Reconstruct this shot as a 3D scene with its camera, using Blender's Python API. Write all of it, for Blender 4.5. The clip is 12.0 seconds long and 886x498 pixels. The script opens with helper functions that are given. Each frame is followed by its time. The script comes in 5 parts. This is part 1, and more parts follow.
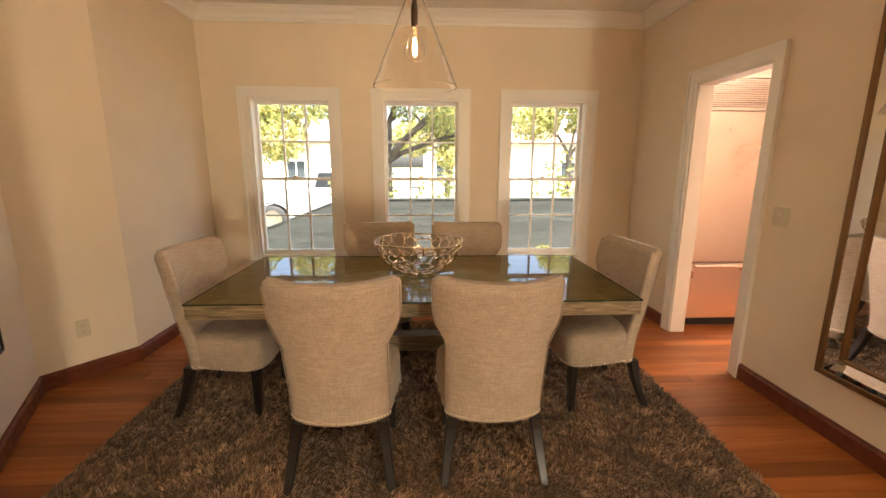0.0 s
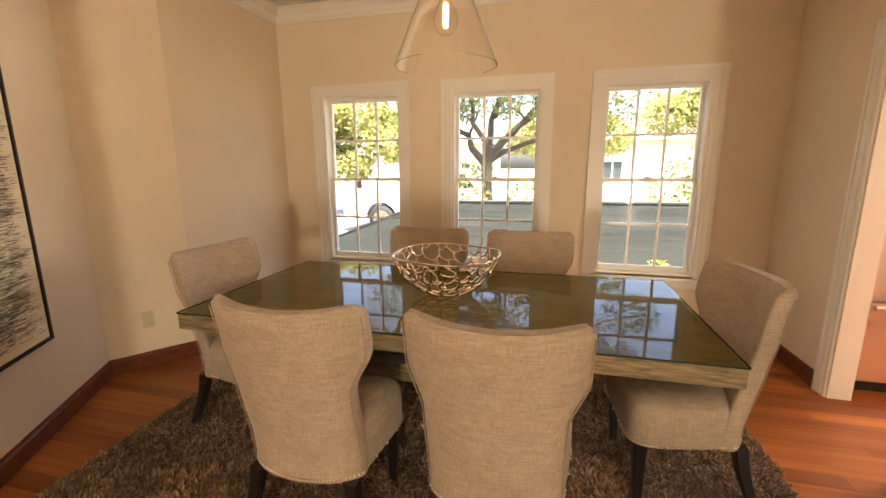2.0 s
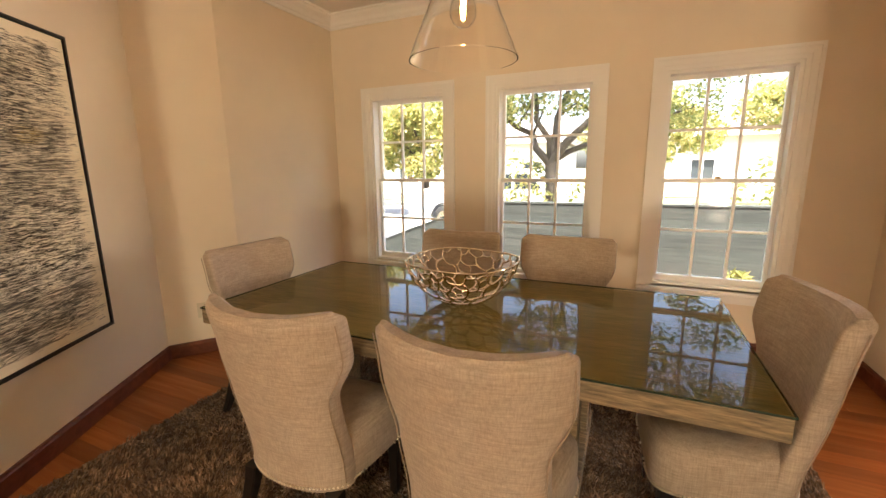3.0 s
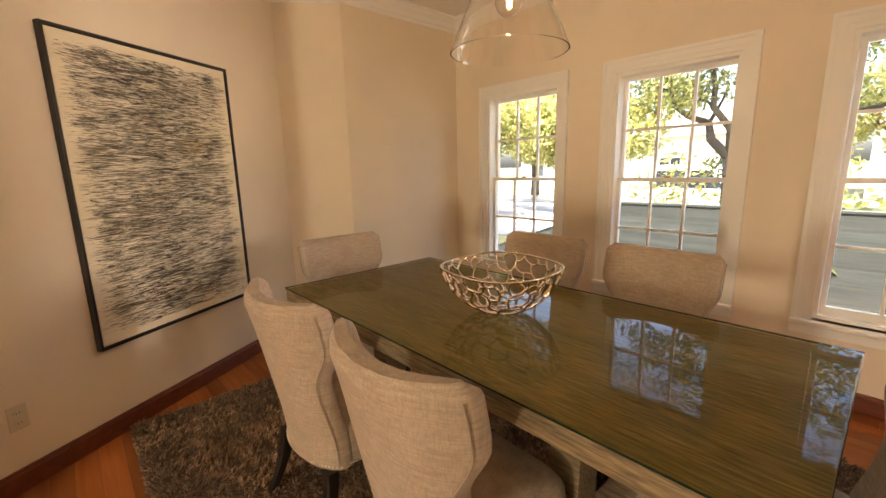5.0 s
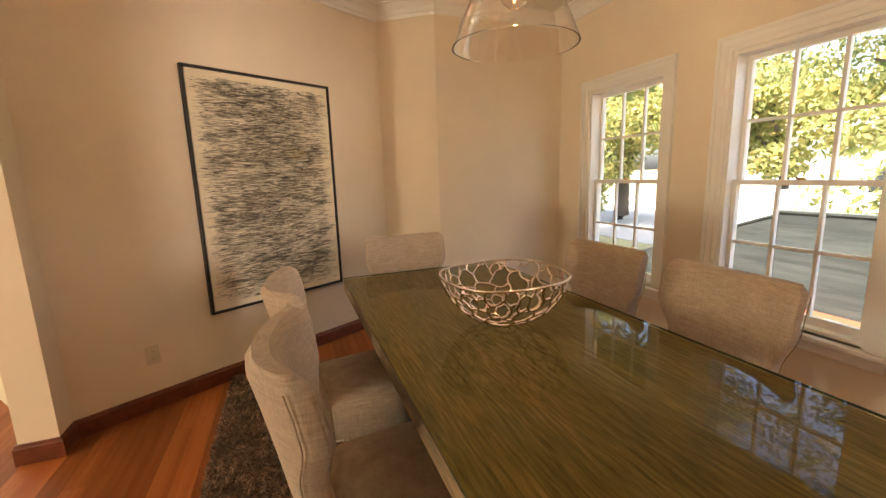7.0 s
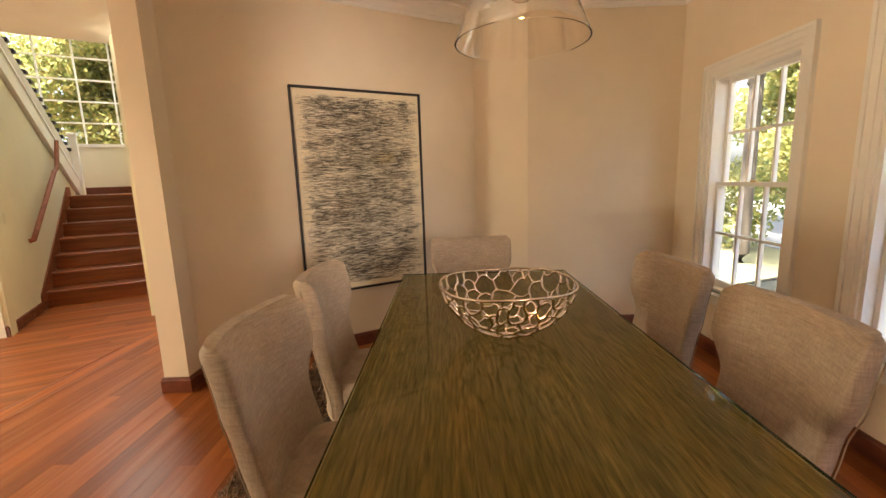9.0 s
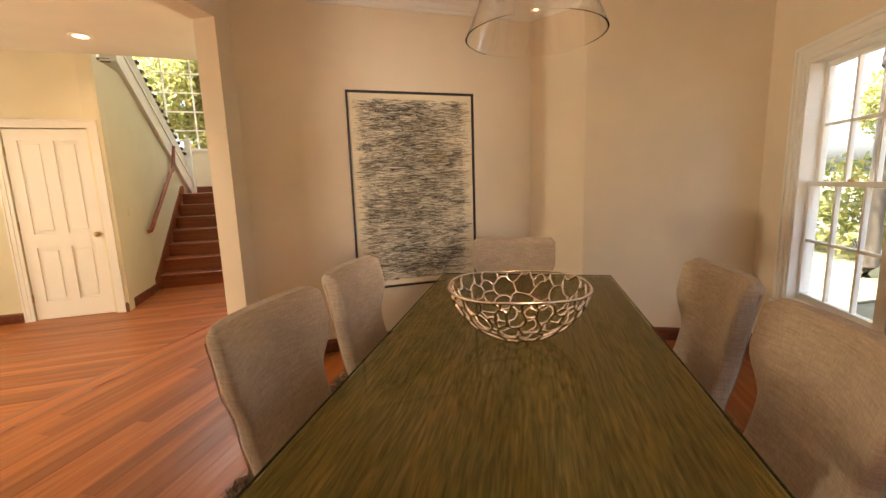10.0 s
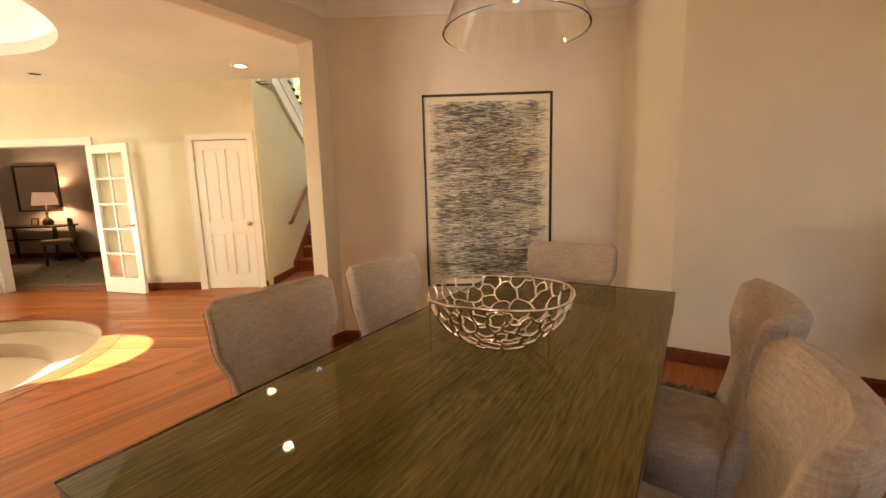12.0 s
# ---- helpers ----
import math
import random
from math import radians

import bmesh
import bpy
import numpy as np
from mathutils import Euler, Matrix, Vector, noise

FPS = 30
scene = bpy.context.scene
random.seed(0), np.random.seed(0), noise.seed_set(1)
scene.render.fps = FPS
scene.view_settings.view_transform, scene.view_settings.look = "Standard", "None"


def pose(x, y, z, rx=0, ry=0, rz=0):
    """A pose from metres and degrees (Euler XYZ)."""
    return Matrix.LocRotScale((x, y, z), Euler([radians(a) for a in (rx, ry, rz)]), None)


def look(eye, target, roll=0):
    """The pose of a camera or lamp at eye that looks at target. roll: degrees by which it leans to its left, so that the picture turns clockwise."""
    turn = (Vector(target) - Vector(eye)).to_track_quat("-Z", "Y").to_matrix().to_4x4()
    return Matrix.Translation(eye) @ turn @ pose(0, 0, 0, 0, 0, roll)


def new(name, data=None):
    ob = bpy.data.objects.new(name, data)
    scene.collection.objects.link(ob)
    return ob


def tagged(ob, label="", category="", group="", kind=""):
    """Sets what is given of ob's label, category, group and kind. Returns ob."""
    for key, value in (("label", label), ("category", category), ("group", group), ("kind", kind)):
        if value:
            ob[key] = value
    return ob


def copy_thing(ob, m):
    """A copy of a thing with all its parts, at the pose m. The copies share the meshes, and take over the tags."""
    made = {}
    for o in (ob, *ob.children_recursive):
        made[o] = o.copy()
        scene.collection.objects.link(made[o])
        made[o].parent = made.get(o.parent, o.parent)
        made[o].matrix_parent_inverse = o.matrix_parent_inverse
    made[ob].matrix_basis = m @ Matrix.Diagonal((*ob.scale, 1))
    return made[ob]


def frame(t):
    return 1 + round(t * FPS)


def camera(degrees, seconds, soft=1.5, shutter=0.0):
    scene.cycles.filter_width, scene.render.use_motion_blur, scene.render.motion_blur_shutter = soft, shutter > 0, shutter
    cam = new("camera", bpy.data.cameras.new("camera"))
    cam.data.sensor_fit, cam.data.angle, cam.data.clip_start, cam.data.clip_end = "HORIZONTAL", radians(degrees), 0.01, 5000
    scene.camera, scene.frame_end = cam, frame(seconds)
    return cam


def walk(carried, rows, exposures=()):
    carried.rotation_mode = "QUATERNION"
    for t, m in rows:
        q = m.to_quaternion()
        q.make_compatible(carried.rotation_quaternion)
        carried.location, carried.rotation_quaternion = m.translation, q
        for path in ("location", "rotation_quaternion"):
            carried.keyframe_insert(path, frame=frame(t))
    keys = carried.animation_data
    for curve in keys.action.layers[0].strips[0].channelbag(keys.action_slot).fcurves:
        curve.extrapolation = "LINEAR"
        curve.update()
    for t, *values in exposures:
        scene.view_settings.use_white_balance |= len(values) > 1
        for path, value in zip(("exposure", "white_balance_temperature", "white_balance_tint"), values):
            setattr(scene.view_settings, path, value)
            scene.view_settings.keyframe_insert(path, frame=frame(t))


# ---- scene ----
cam = camera(93.9, 12.0)
METRES, EYE, TILT, LEAN, TURN = 3.675, 1.41, 0.0, 0.0, -2.7
ROWS = [
    (0.0, 0.0, 0.0, 0.0, 0.04, -11.35, -0.22),
    (0.5, 0.0302, 0.0383, -0.0013, 3.47, -11.26, -0.15),
    (1.0, 0.0573, 0.0767, -0.0054, 7.6, -11.22, 0.03),
    (1.5, 0.0843, 0.1134, -0.0067, 11.82, -11.14, 0.22),
    (2.0, 0.1134, 0.1445, -0.0054, 16.77, -11.19, 0.3),
    (2.5, 0.1457, 0.174, -0.0028, 21.54, -11.13, 0.47),
    (3.0, 0.1723, 0.199, -0.0053, 26.9, -11.08, 0.68),
    (5.0, 0.2867, 0.3094, -0.0038, 50.31, -11.09, 1.28),
    (5.5, 0.3139, 0.3451, -0.0047, 56.17, -10.91, 1.49),
    (6.0, 0.3389, 0.3838, -0.005, 61.25, -10.71, 1.58),
    (6.5, 0.3566, 0.4234, -0.0082, 66.46, -10.51, 1.63),
    (7.0, 0.3702, 0.4677, -0.0079, 72.23, -10.25, 1.7),
    (9.0, 0.3917, 0.6263, -0.0089, 93.2, -9.58, 1.84),
    (9.5, 0.3867, 0.6635, -0.012, 98.7, -9.3, 1.81),
    (10.0, 0.382, 0.6996, -0.0118, 104.55, -9.22, 1.86),
    (10.5, 0.3731, 0.7394, -0.0116, 109.76, -9.06, 1.84),
    (11.0, 0.359, 0.7783, -0.0145, 114.77, -8.87, 1.75),
    (11.5, 0.3407, 0.8152, -0.0159, 119.73, -8.69, 1.66),
    (12.0, 0.3232, 0.848, -0.0148, 124.01, -8.64, 1.59),
]
walk(cam, [(t, pose(0, 0, EYE, TILT, LEAN, TURN) @ pose(METRES * x, METRES * y, METRES * z, 90 + pitch, roll, yaw)) for t, x, y, z, yaw, pitch, roll in ROWS], [(0.0, 3.04), (5.0, 3.02), (9.0, 2.99), (12.0, 2.99)])

# ---- world, sun, lamps ----
SUN_FROM = Vector((0.265, -0.265, 0.927)).normalized()
world = bpy.data.worlds.new("world")
scene.world = world
world.use_nodes = True
wn = world.node_tree.nodes
sky = wn.new("ShaderNodeTexSky")
sky.sky_type = "NISHITA"
sky.sun_disc = False
sky.sun_elevation = math.asin(SUN_FROM.z)
sky.dust_density = 5.0
sky.air_density = 1.0
sky.sun_rotation = math.atan2(SUN_FROM.x, SUN_FROM.y)
world.node_tree.links.new(sky.outputs[0], wn["Background"].inputs[0])
wn["Background"].inputs[1].default_value = 0.15


def lamp(name, kind, energy, m, color=(1, 1, 1), **more):
    data = bpy.data.lights.new(name, kind)
    data.energy, data.color = energy, color
    if kind == "SUN":
        data.angle = radians(0.5)
    if kind == "AREA":
        data.shape = more.get("shape", "RECTANGLE")
        data.size, data.size_y = more["size"], more.get("size_y", more["size"])
    if kind == "SPOT":
        data.spot_size, data.spot_blend, data.shadow_soft_size = radians(more["degrees"]), 0.8, 0.05
    if kind == "POINT":
        data.shadow_soft_size = more["size"]
    ob = new(name, data)
    ob.matrix_world = m
    return tagged(ob, kind="structure")


WARM = (1.0, 0.63, 0.34)
DOME = (1.15, -2.45)
DAY = (1.0, 0.95, 0.88)
lamp("sun", "SUN", 5.0, look(SUN_FROM * 50, (0, 0, 0)), (1.0, 0.93, 0.82))
lamp("dome_daylight", "AREA", 9.5, look((DOME[0], DOME[1], 3.52), (DOME[0], DOME[1], 0)), (1.0, 0.85, 0.53), size=1.0, shape="DISK")
# low added lamp behind the camera: stands in for light bounced off the foyer floor
lamp("entry_fill", "AREA", 30, look((3.1, -6.84, 0.53), (0.9, 0.0, 1.2)), (1.0, 0.83, 0.60), size=0.38, size_y=0.78)
# added lamp, aimed through the kitchen doorway to brighten the slanting wall and painting
lamp("kitchen_side_fill", "AREA", 26, look((5.08, 3.85, 1.6), (2.14, 3.0, 1.5)), (1.0, 0.80, 0.66), size=0.46, size_y=1.1)
lamp("stair_daylight", "AREA", 7, look((-5.3, -3.3, 4.3), (-3.0, -2.0, 1.2)), DAY, size=1.2, size_y=1.2)
# unseen lamp without a fixture, added to brighten the refrigerator
lamp("kitchen_ceiling_fill", "AREA", 5.0, look((3.9, 1.2, 2.78), (3.9, 1.2, 0)), (1.0, 0.70, 0.52), size=0.9)

# ---- materials ----
def mat(name, base, rough=0.5, metal=0.0, **k):
    m = bpy.data.materials.new(name)
    m.use_nodes = True
    p = m.node_tree.nodes["Principled BSDF"]
    p.inputs["Base Color"].default_value = (*base, 1)
    p.inputs["Roughness"].default_value = rough
    p.inputs["Metallic"].default_value = metal
    return m


def nd(m, kind, **k):
    n = m.node_tree.nodes.new(kind)
    for key, v in k.items():
        n.inputs[key].default_value = v
    return n


def wire(m, a, b):
    m.node_tree.links.new(a, b)


def bsdf(m):
    return m.node_tree.nodes["Principled BSDF"]


def coords(m, scale=(1, 1, 1), rot=(0, 0, 0), kind="Object"):
    tc = nd(m, "ShaderNodeTexCoord")
    mp = nd(m, "ShaderNodeMapping")
    mp.inputs["Scale"].default_value = scale
    mp.inputs["Rotation"].default_value = rot
    wire(m, tc.outputs[kind], mp.inputs["Vector"])
    return mp.outputs["Vector"]


def noise_tex(m, vec, scale, detail=4.0, rough=0.55, distort=0.0):
    n = nd(m, "ShaderNodeTexNoise", Scale=scale, Detail=detail, Roughness=rough, Distortion=distort)
    wire(m, vec, n.inputs["Vector"])
    return n.outputs["Fac"]


def ramp(m, fac, stops):
    r = nd(m, "ShaderNodeValToRGB")
    e = r.color_ramp.elements
    while len(e) < len(stops):
        e.new(0.5)
    for el, (pos, col) in zip(e, stops):
        el.position = pos
        el.color = (*col, 1) if len(col) == 3 else col
    wire(m, fac, r.inputs["Fac"])
    return r.outputs["Color"]


def grey(v):
    return (v, v, v)


def mix(m, fac, a, b, mode="MIX"):
    x = m.node_tree.nodes.new("ShaderNodeMix")
    x.data_type, x.blend_type = "RGBA", mode
    for sock, v in ((x.inputs["Factor"], fac), (x.inputs[6], a), (x.inputs[7], b)):
        if hasattr(v, "is_linked"):
            wire(m, v, sock)
        else:
            sock.default_value = v if not isinstance(v, tuple) else (*v, 1)
    return x.outputs[2]


def bump(m, height, strength=0.2, distance=0.01):
    b = nd(m, "ShaderNodeBump", Strength=strength, Distance=distance)
    wire(m, height, b.inputs["Height"])
    wire(m, b.outputs["Normal"], bsdf(m).inputs["Normal"])


def color_to(m, c):
    wire(m, c, bsdf(m).inputs["Base Color"])


def paint(name, base, rough=0.6, wobble=0.05, bumpy=0.12):
    m = mat(name, base, rough)
    v = coords(m)
    n = noise_tex(m, v, 1.3, 3)
    lo = tuple(c * (1 - wobble) for c in base)
    hi = tuple(min(1, c * (1 + wobble)) for c in base)
    color_to(m, ramp(m, n, [(0.3, lo), (0.7, hi)]))
    bump(m, noise_tex(m, v, 260, 3), bumpy, 0.002)
    return m


M_WALL = paint("wall_paint", (0.785, 0.685, 0.54), 0.65)
M_FOYER = paint("foyer_paint", (0.755, 0.715, 0.545), 0.65)
M_CEIL = paint("ceiling_paint", (0.80, 0.77, 0.70), 0.8)
M_TRIM = paint("white_gloss_paint", (0.85, 0.83, 0.78), 0.35, 0.02, 0.05)


def wood(name, lo, mid, hi, along="x", rough=0.3, per_object=0.0, scale=1.0, coat=0.0):
    m = mat(name, mid, rough)
    stretch = {"x": (1.2, 22, 22), "y": (22, 1.2, 22), "z": (22, 22, 1.2)}[along]
    v = coords(m, tuple(s * scale for s in stretch))
    if per_object:
        info = nd(m, "ShaderNodeObjectInfo")
        add = nd(m, "ShaderNodeVectorMath")
        add.operation = "ADD"
        mul = nd(m, "ShaderNodeMath")
        mul.operation = "MULTIPLY"
        mul.inputs[1].default_value = 37.0
        wire(m, info.outputs["Random"], mul.inputs[0])
        wire(m, v, add.inputs[0])
        wire(m, mul.outputs[0], add.inputs[1])
        v = add.outputs[0]
    n = noise_tex(m, v, 1.0, 6, 0.6, 0.6)
    c = ramp(m, n, [(0.28, lo), (0.5, mid), (0.72, hi)])
    if per_object:
        shade = ramp(m, info.outputs["Random"], [(0.0, grey(1 - per_object)), (0.5, grey(1.0)), (1.0, (1 + per_object, 1 + per_object * 1.1, 1 + per_object * 1.2))])
        c = mix(m, 1.0, c, shade, "MULTIPLY")
    color_to(m, c)
    fine = noise_tex(m, v, 4.0, 3)
    bump(m, fine, 0.12, 0.002)
    r = ramp(m, n, [(0.3, grey(rough * 1.25)), (0.7, grey(rough * 0.8))])
    wire(m, r, bsdf(m).inputs["Roughness"])
    bsdf(m).inputs["Coat Weight"].default_value = coat
    bsdf(m).inputs["Coat Roughness"].default_value = 0.15
    return m


M_PLANK = wood("cherry_floor_plank", (0.24, 0.066, 0.015), (0.30, 0.090, 0.021), (0.36, 0.122, 0.032), "x", 0.36, 0.30, coat=0.05)
bsdf(M_PLANK).inputs["Specular IOR Level"].default_value = 0.26
M_PLANK_DARK = wood("dark_border_plank", (0.16, 0.04, 0.012), (0.24, 0.065, 0.02), (0.30, 0.09, 0.03), "x", 0.3, 0.1, coat=0.25)
M_SUBFLOOR = mat("subfloor", (0.14, 0.04, 0.014), 0.6)
M_BASE = wood("stained_baseboard", (0.09, 0.022, 0.010), (0.14, 0.036, 0.016), (0.19, 0.052, 0.024), "x", 0.35)
M_STAIR = wood("stair_wood", (0.16, 0.040, 0.014), (0.24, 0.066, 0.022), (0.32, 0.098, 0.034), "y", 0.32, coat=0.15)
M_RAIL = wood("handrail_wood", (0.15, 0.036, 0.012), (0.24, 0.062, 0.020), (0.30, 0.085, 0.030), "x", 0.65)


def table_wood():
    m = mat("weathered_table_wood", (0.075, 0.052, 0.028), 0.65)
    streak = noise_tex(m, coords(m, (9, 105, 105)), 1.0, 5, 0.68, 0.25)
    broad = noise_tex(m, coords(m, (0.9, 9, 9)), 1.0, 4, 0.55, 0.3)
    c = ramp(m, streak, [(0.30, (0.070, 0.056, 0.034)), (0.44, (0.167, 0.127, 0.078)), (0.55, (0.248, 0.186, 0.111)), (0.70, (0.370, 0.277, 0.170))])
    b = ramp(m, broad, [(0.3, (0.68, 0.70, 0.67)), (0.5, (0.97, 0.97, 0.93)), (0.7, (1.25, 1.15, 1.05))])
    color_to(m, mix(m, 1.0, c, b, "MULTIPLY"))
    return m


M_TABLE = table_wood()
M_LEG = wood("espresso_leg", (0.007, 0.005, 0.004), (0.012, 0.008, 0.006), (0.018, 0.012, 0.009), "z", 0.35)
M_BLACK = mat("black_frame", (0.015, 0.013, 0.012), 0.45)


def linen():
    m = mat("oatmeal_linen", (0.36, 0.29, 0.225), 0.9)
    hor = noise_tex(m, coords(m, (16, 16, 210)), 1.0, 5, 0.7)
    ver = noise_tex(m, coords(m, (210, 210, 16)), 1.0, 5, 0.7)
    hc = ramp(m, hor, [(0.34, grey(0.80)), (0.5, grey(1.0)), (0.66, grey(1.16))])
    vc = ramp(m, ver, [(0.34, grey(0.83)), (0.5, grey(1.0)), (0.66, grey(1.14))])
    big = ramp(m, noise_tex(m, coords(m), 6, 3), [(0.3, (0.375, 0.294, 0.222)), (0.7, (0.43, 0.344, 0.266))])
    c = mix(m, 1.0, mix(m, 1.0, big, hc, "MULTIPLY"), vc, "MULTIPLY")
    color_to(m, c)
    bump(m, hor, 0.3, 0.002)
    bsdf(m).inputs["Sheen Weight"].default_value = 0.15
    return m


M_LINEN = linen()
M_PIPING = mat("linen_piping", (0.33, 0.25, 0.18), 0.9)
M_NAIL = mat("pewter_nailhead", (0.80, 0.72, 0.60), 0.35, 1.0)


def glass_mat(name, tint=(1, 1, 1), rough=0.0, ior=1.45):
    m = mat(name, tint, rough)
    bsdf(m).inputs["Transmission Weight"].default_value = 1.0
    bsdf(m).inputs["IOR"].default_value = ior
    return m


def sheet_glass():
    m = mat("green_table_glass", (1, 1, 1), 0.0)
    tr = nd(m, "ShaderNodeBsdfTransparent")
    tr.inputs["Color"].default_value = (0.84, 0.84, 0.45, 1)
    gl = nd(m, "ShaderNodeBsdfGlossy", Roughness=0.0)
    fr = nd(m, "ShaderNodeFresnel", IOR=1.28)
    mx = nd(m, "ShaderNodeMixShader")
    wire(m, fr.outputs[0], mx.inputs[0])
    wire(m, tr.outputs[0], mx.inputs[1])
    wire(m, gl.outputs[0], mx.inputs[2])
    wire(m, mx.outputs[0], m.node_tree.nodes["Material Output"].inputs["Surface"])
    return m


M_GLASS_TOP = sheet_glass()
M_GLASS_EDGE = mat("dark_green_glass_edge", (0.012, 0.03, 0.018), 0.08)
M_CLEAR = glass_mat("clear_glass", (1.0, 0.985, 0.96), 0.0, 1.45)


def pane_mat():
    m = mat("window_pane", (1, 1, 1), 0.0)
    nt = m.node_tree
    tr = nd(m, "ShaderNodeBsdfTransparent")
    gl = nd(m, "ShaderNodeBsdfGlossy", Roughness=0.0)
    fr = nd(m, "ShaderNodeFresnel", IOR=1.25)
    mx = nd(m, "ShaderNodeMixShader")
    wire(m, fr.outputs[0], mx.inputs[0])
    wire(m, tr.outputs[0], mx.inputs[1])
    wire(m, gl.outputs[0], mx.inputs[2])
    wire(m, mx.outputs[0], nt.nodes["Material Output"].inputs["Surface"])
    return m


M_PANE = pane_mat()
M_SILVER = mat("champagne_silver_wire", (0.72, 0.62, 0.50), 0.22, 1.0)
M_BRASS = mat("aged_brass", (0.55, 0.36, 0.14), 0.3, 1.0)
M_BRONZE = mat("dark_bronze", (0.10, 0.06, 0.035), 0.35, 1.0)
M_ANTIQUE = mat("antique_gold_leaf", (0.20, 0.11, 0.05), 0.5, 0.85)
M_MIRROR = mat("mirror_silvering", (0.86, 0.86, 0.84), 0.02, 1.0)


def steel():
    m = mat("brushed_stainless", (0.72, 0.63, 0.57), 0.28, 1.0)
    n = noise_tex(m, coords(m, (2, 2, 3)), 1.0, 2)
    wire(m, ramp(m, n, [(0.3, grey(0.26)), (0.7, grey(0.34))]), bsdf(m).inputs["Roughness"])
    return m


M_STEEL = steel()
M_IVORY = mat("ivory_plastic", (0.62, 0.56, 0.42), 0.4)
M_DARK = mat("dark_recess", (0.02, 0.02, 0.02), 0.7)


def glow(name, color, strength):
    m = mat(name, color, 0.5)
    bsdf(m).inputs["Emission Color"].default_value = (*color, 1)
    bsdf(m).inputs["Emission Strength"].default_value = strength
    return m


M_FILAMENT = glow("glowing_filament", (1.0, 0.55, 0.18), 30)
M_CAN = glow("can_lamp_face", (1.0, 0.66, 0.34), 1.3)


def shag():
    m = mat("taupe_shag", (0.2, 0.15, 0.11), 0.95)
    v = coords(m)
    big = ramp(m, noise_tex(m, v, 4.0, 6, 0.7), [(0.36, grey(0.62)), (0.5, grey(0.95)), (0.64, grey(1.4))])
    tuft = ramp(m, noise_tex(m, v, 17.0, 3, 0.6), [(0.36, grey(0.66)), (0.5, grey(1.0)), (0.64, grey(1.35))])
    big = mix(m, 1.0, big, tuft, "MULTIPLY")
    info = nd(m, "ShaderNodeNewGeometry")
    c = ramp(m, info.outputs["Random Per Island"], [(0.0, (0.14, 0.078, 0.042)), (0.5, (0.25, 0.15, 0.085)), (1.0, (0.44, 0.29, 0.18))])
    color_to(m, mix(m, 1.0, c, big, "MULTIPLY"))
    bsdf(m).inputs["Sheen Weight"].default_value = 0.3
    return m


M_SHAG = shag()
M_STONE = paint("cream_limestone", (0.43, 0.345, 0.24), 0.4, 0.12, 0.08)

# ---- mesh helpers ----
def bm_new():
    return bmesh.new()


def box(bm, x0, y0, z0, x1, y1, z1, m=None, bevel=0.0, seg=2):
    vs = [bm.verts.new(p) for p in ((x0, y0, z0), (x1, y0, z0), (x1, y1, z0), (x0, y1, z0), (x0, y0, z1), (x1, y0, z1), (x1, y1, z1), (x0, y1, z1))]
    fs = [bm.faces.new([vs[i] for i in f]) for f in ((3, 2, 1, 0), (4, 5, 6, 7), (0, 1, 5, 4), (1, 2, 6, 5), (2, 3, 7, 6), (3, 0, 4, 7))]
    if m is not None:
        bmesh.ops.transform(bm, matrix=m, verts=vs)
    if bevel:
        es = list({e for f in fs for e in f.edges})
        bmesh.ops.bevel(bm, geom=es, offset=bevel, segments=seg, affect="EDGES", profile=0.5)
    return vs


def prism(bm, pts, z0, z1):
    lo = [bm.verts.new((x, y, z0)) for x, y in pts]
    hi = [bm.verts.new((x, y, z1)) for x, y in pts]
    n = len(pts)
    bm.faces.new(lo[::-1])
    bm.faces.new(hi)
    for i in range(n):
        bm.faces.new((lo[i], lo[(i + 1) % n], hi[(i + 1) % n], hi[i]))
    return lo + hi


def tube(bm, pts, r, n=8, closed=False, radii=None):
    """A round bar along the points."""
    pts = [Vector(p) for p in pts]
    rings = []
    count = len(pts)
    up = Vector((0, 0, 1))
    for i, p in enumerate(pts):
        a = pts[i - 1] if (i > 0 or closed) else pts[i]
        b = pts[(i + 1) % count] if (i < count - 1 or closed) else pts[i]
        d = (b - a).normalized()
        side = d.cross(up)
        if side.length < 0.05:
            side = d.cross(Vector((1, 0, 0)))
        side.normalize()
        top = side.cross(d)
        rr = radii[i] if radii else r
        rings.append([bm.verts.new(p + (side * math.cos(t) + top * math.sin(t)) * rr) for t in [2 * math.pi * k / n for k in range(n)]])
    for i in range(count if closed else count - 1):
        a, b = rings[i], rings[(i + 1) % count]
        for k in range(n):
            bm.faces.new((a[k], a[(k + 1) % n], b[(k + 1) % n], b[k]))
    if not closed:
        bm.faces.new(rings[0][::-1])
        bm.faces.new(rings[-1])


def lathe(bm, prof, n=32, center=(0, 0), caps=True):
    """Turned shape from (radius, z) pairs."""
    cx, cy = center
    rings = []
    for r, z in prof:
        if r < 1e-5:
            rings.append([bm.verts.new((cx, cy, z))])
        else:
            rings.append([bm.verts.new((cx + r * math.cos(2 * math.pi * k / n), cy + r * math.sin(2 * math.pi * k / n), z)) for k in range(n)])
    for a, b in zip(rings, rings[1:]):
        for k in range(n):
            q = [a[k % len(a)], a[(k + 1) % len(a)], b[(k + 1) % len(b)], b[k % len(b)]]
            q = list(dict.fromkeys(q))
            if len(q) > 2:
                bm.faces.new(q)
    if caps:
        for r, flip in ((rings[0], True), (rings[-1], False)):
            if len(r) > 2:
                bm.faces.new(r[::-1] if flip else r)


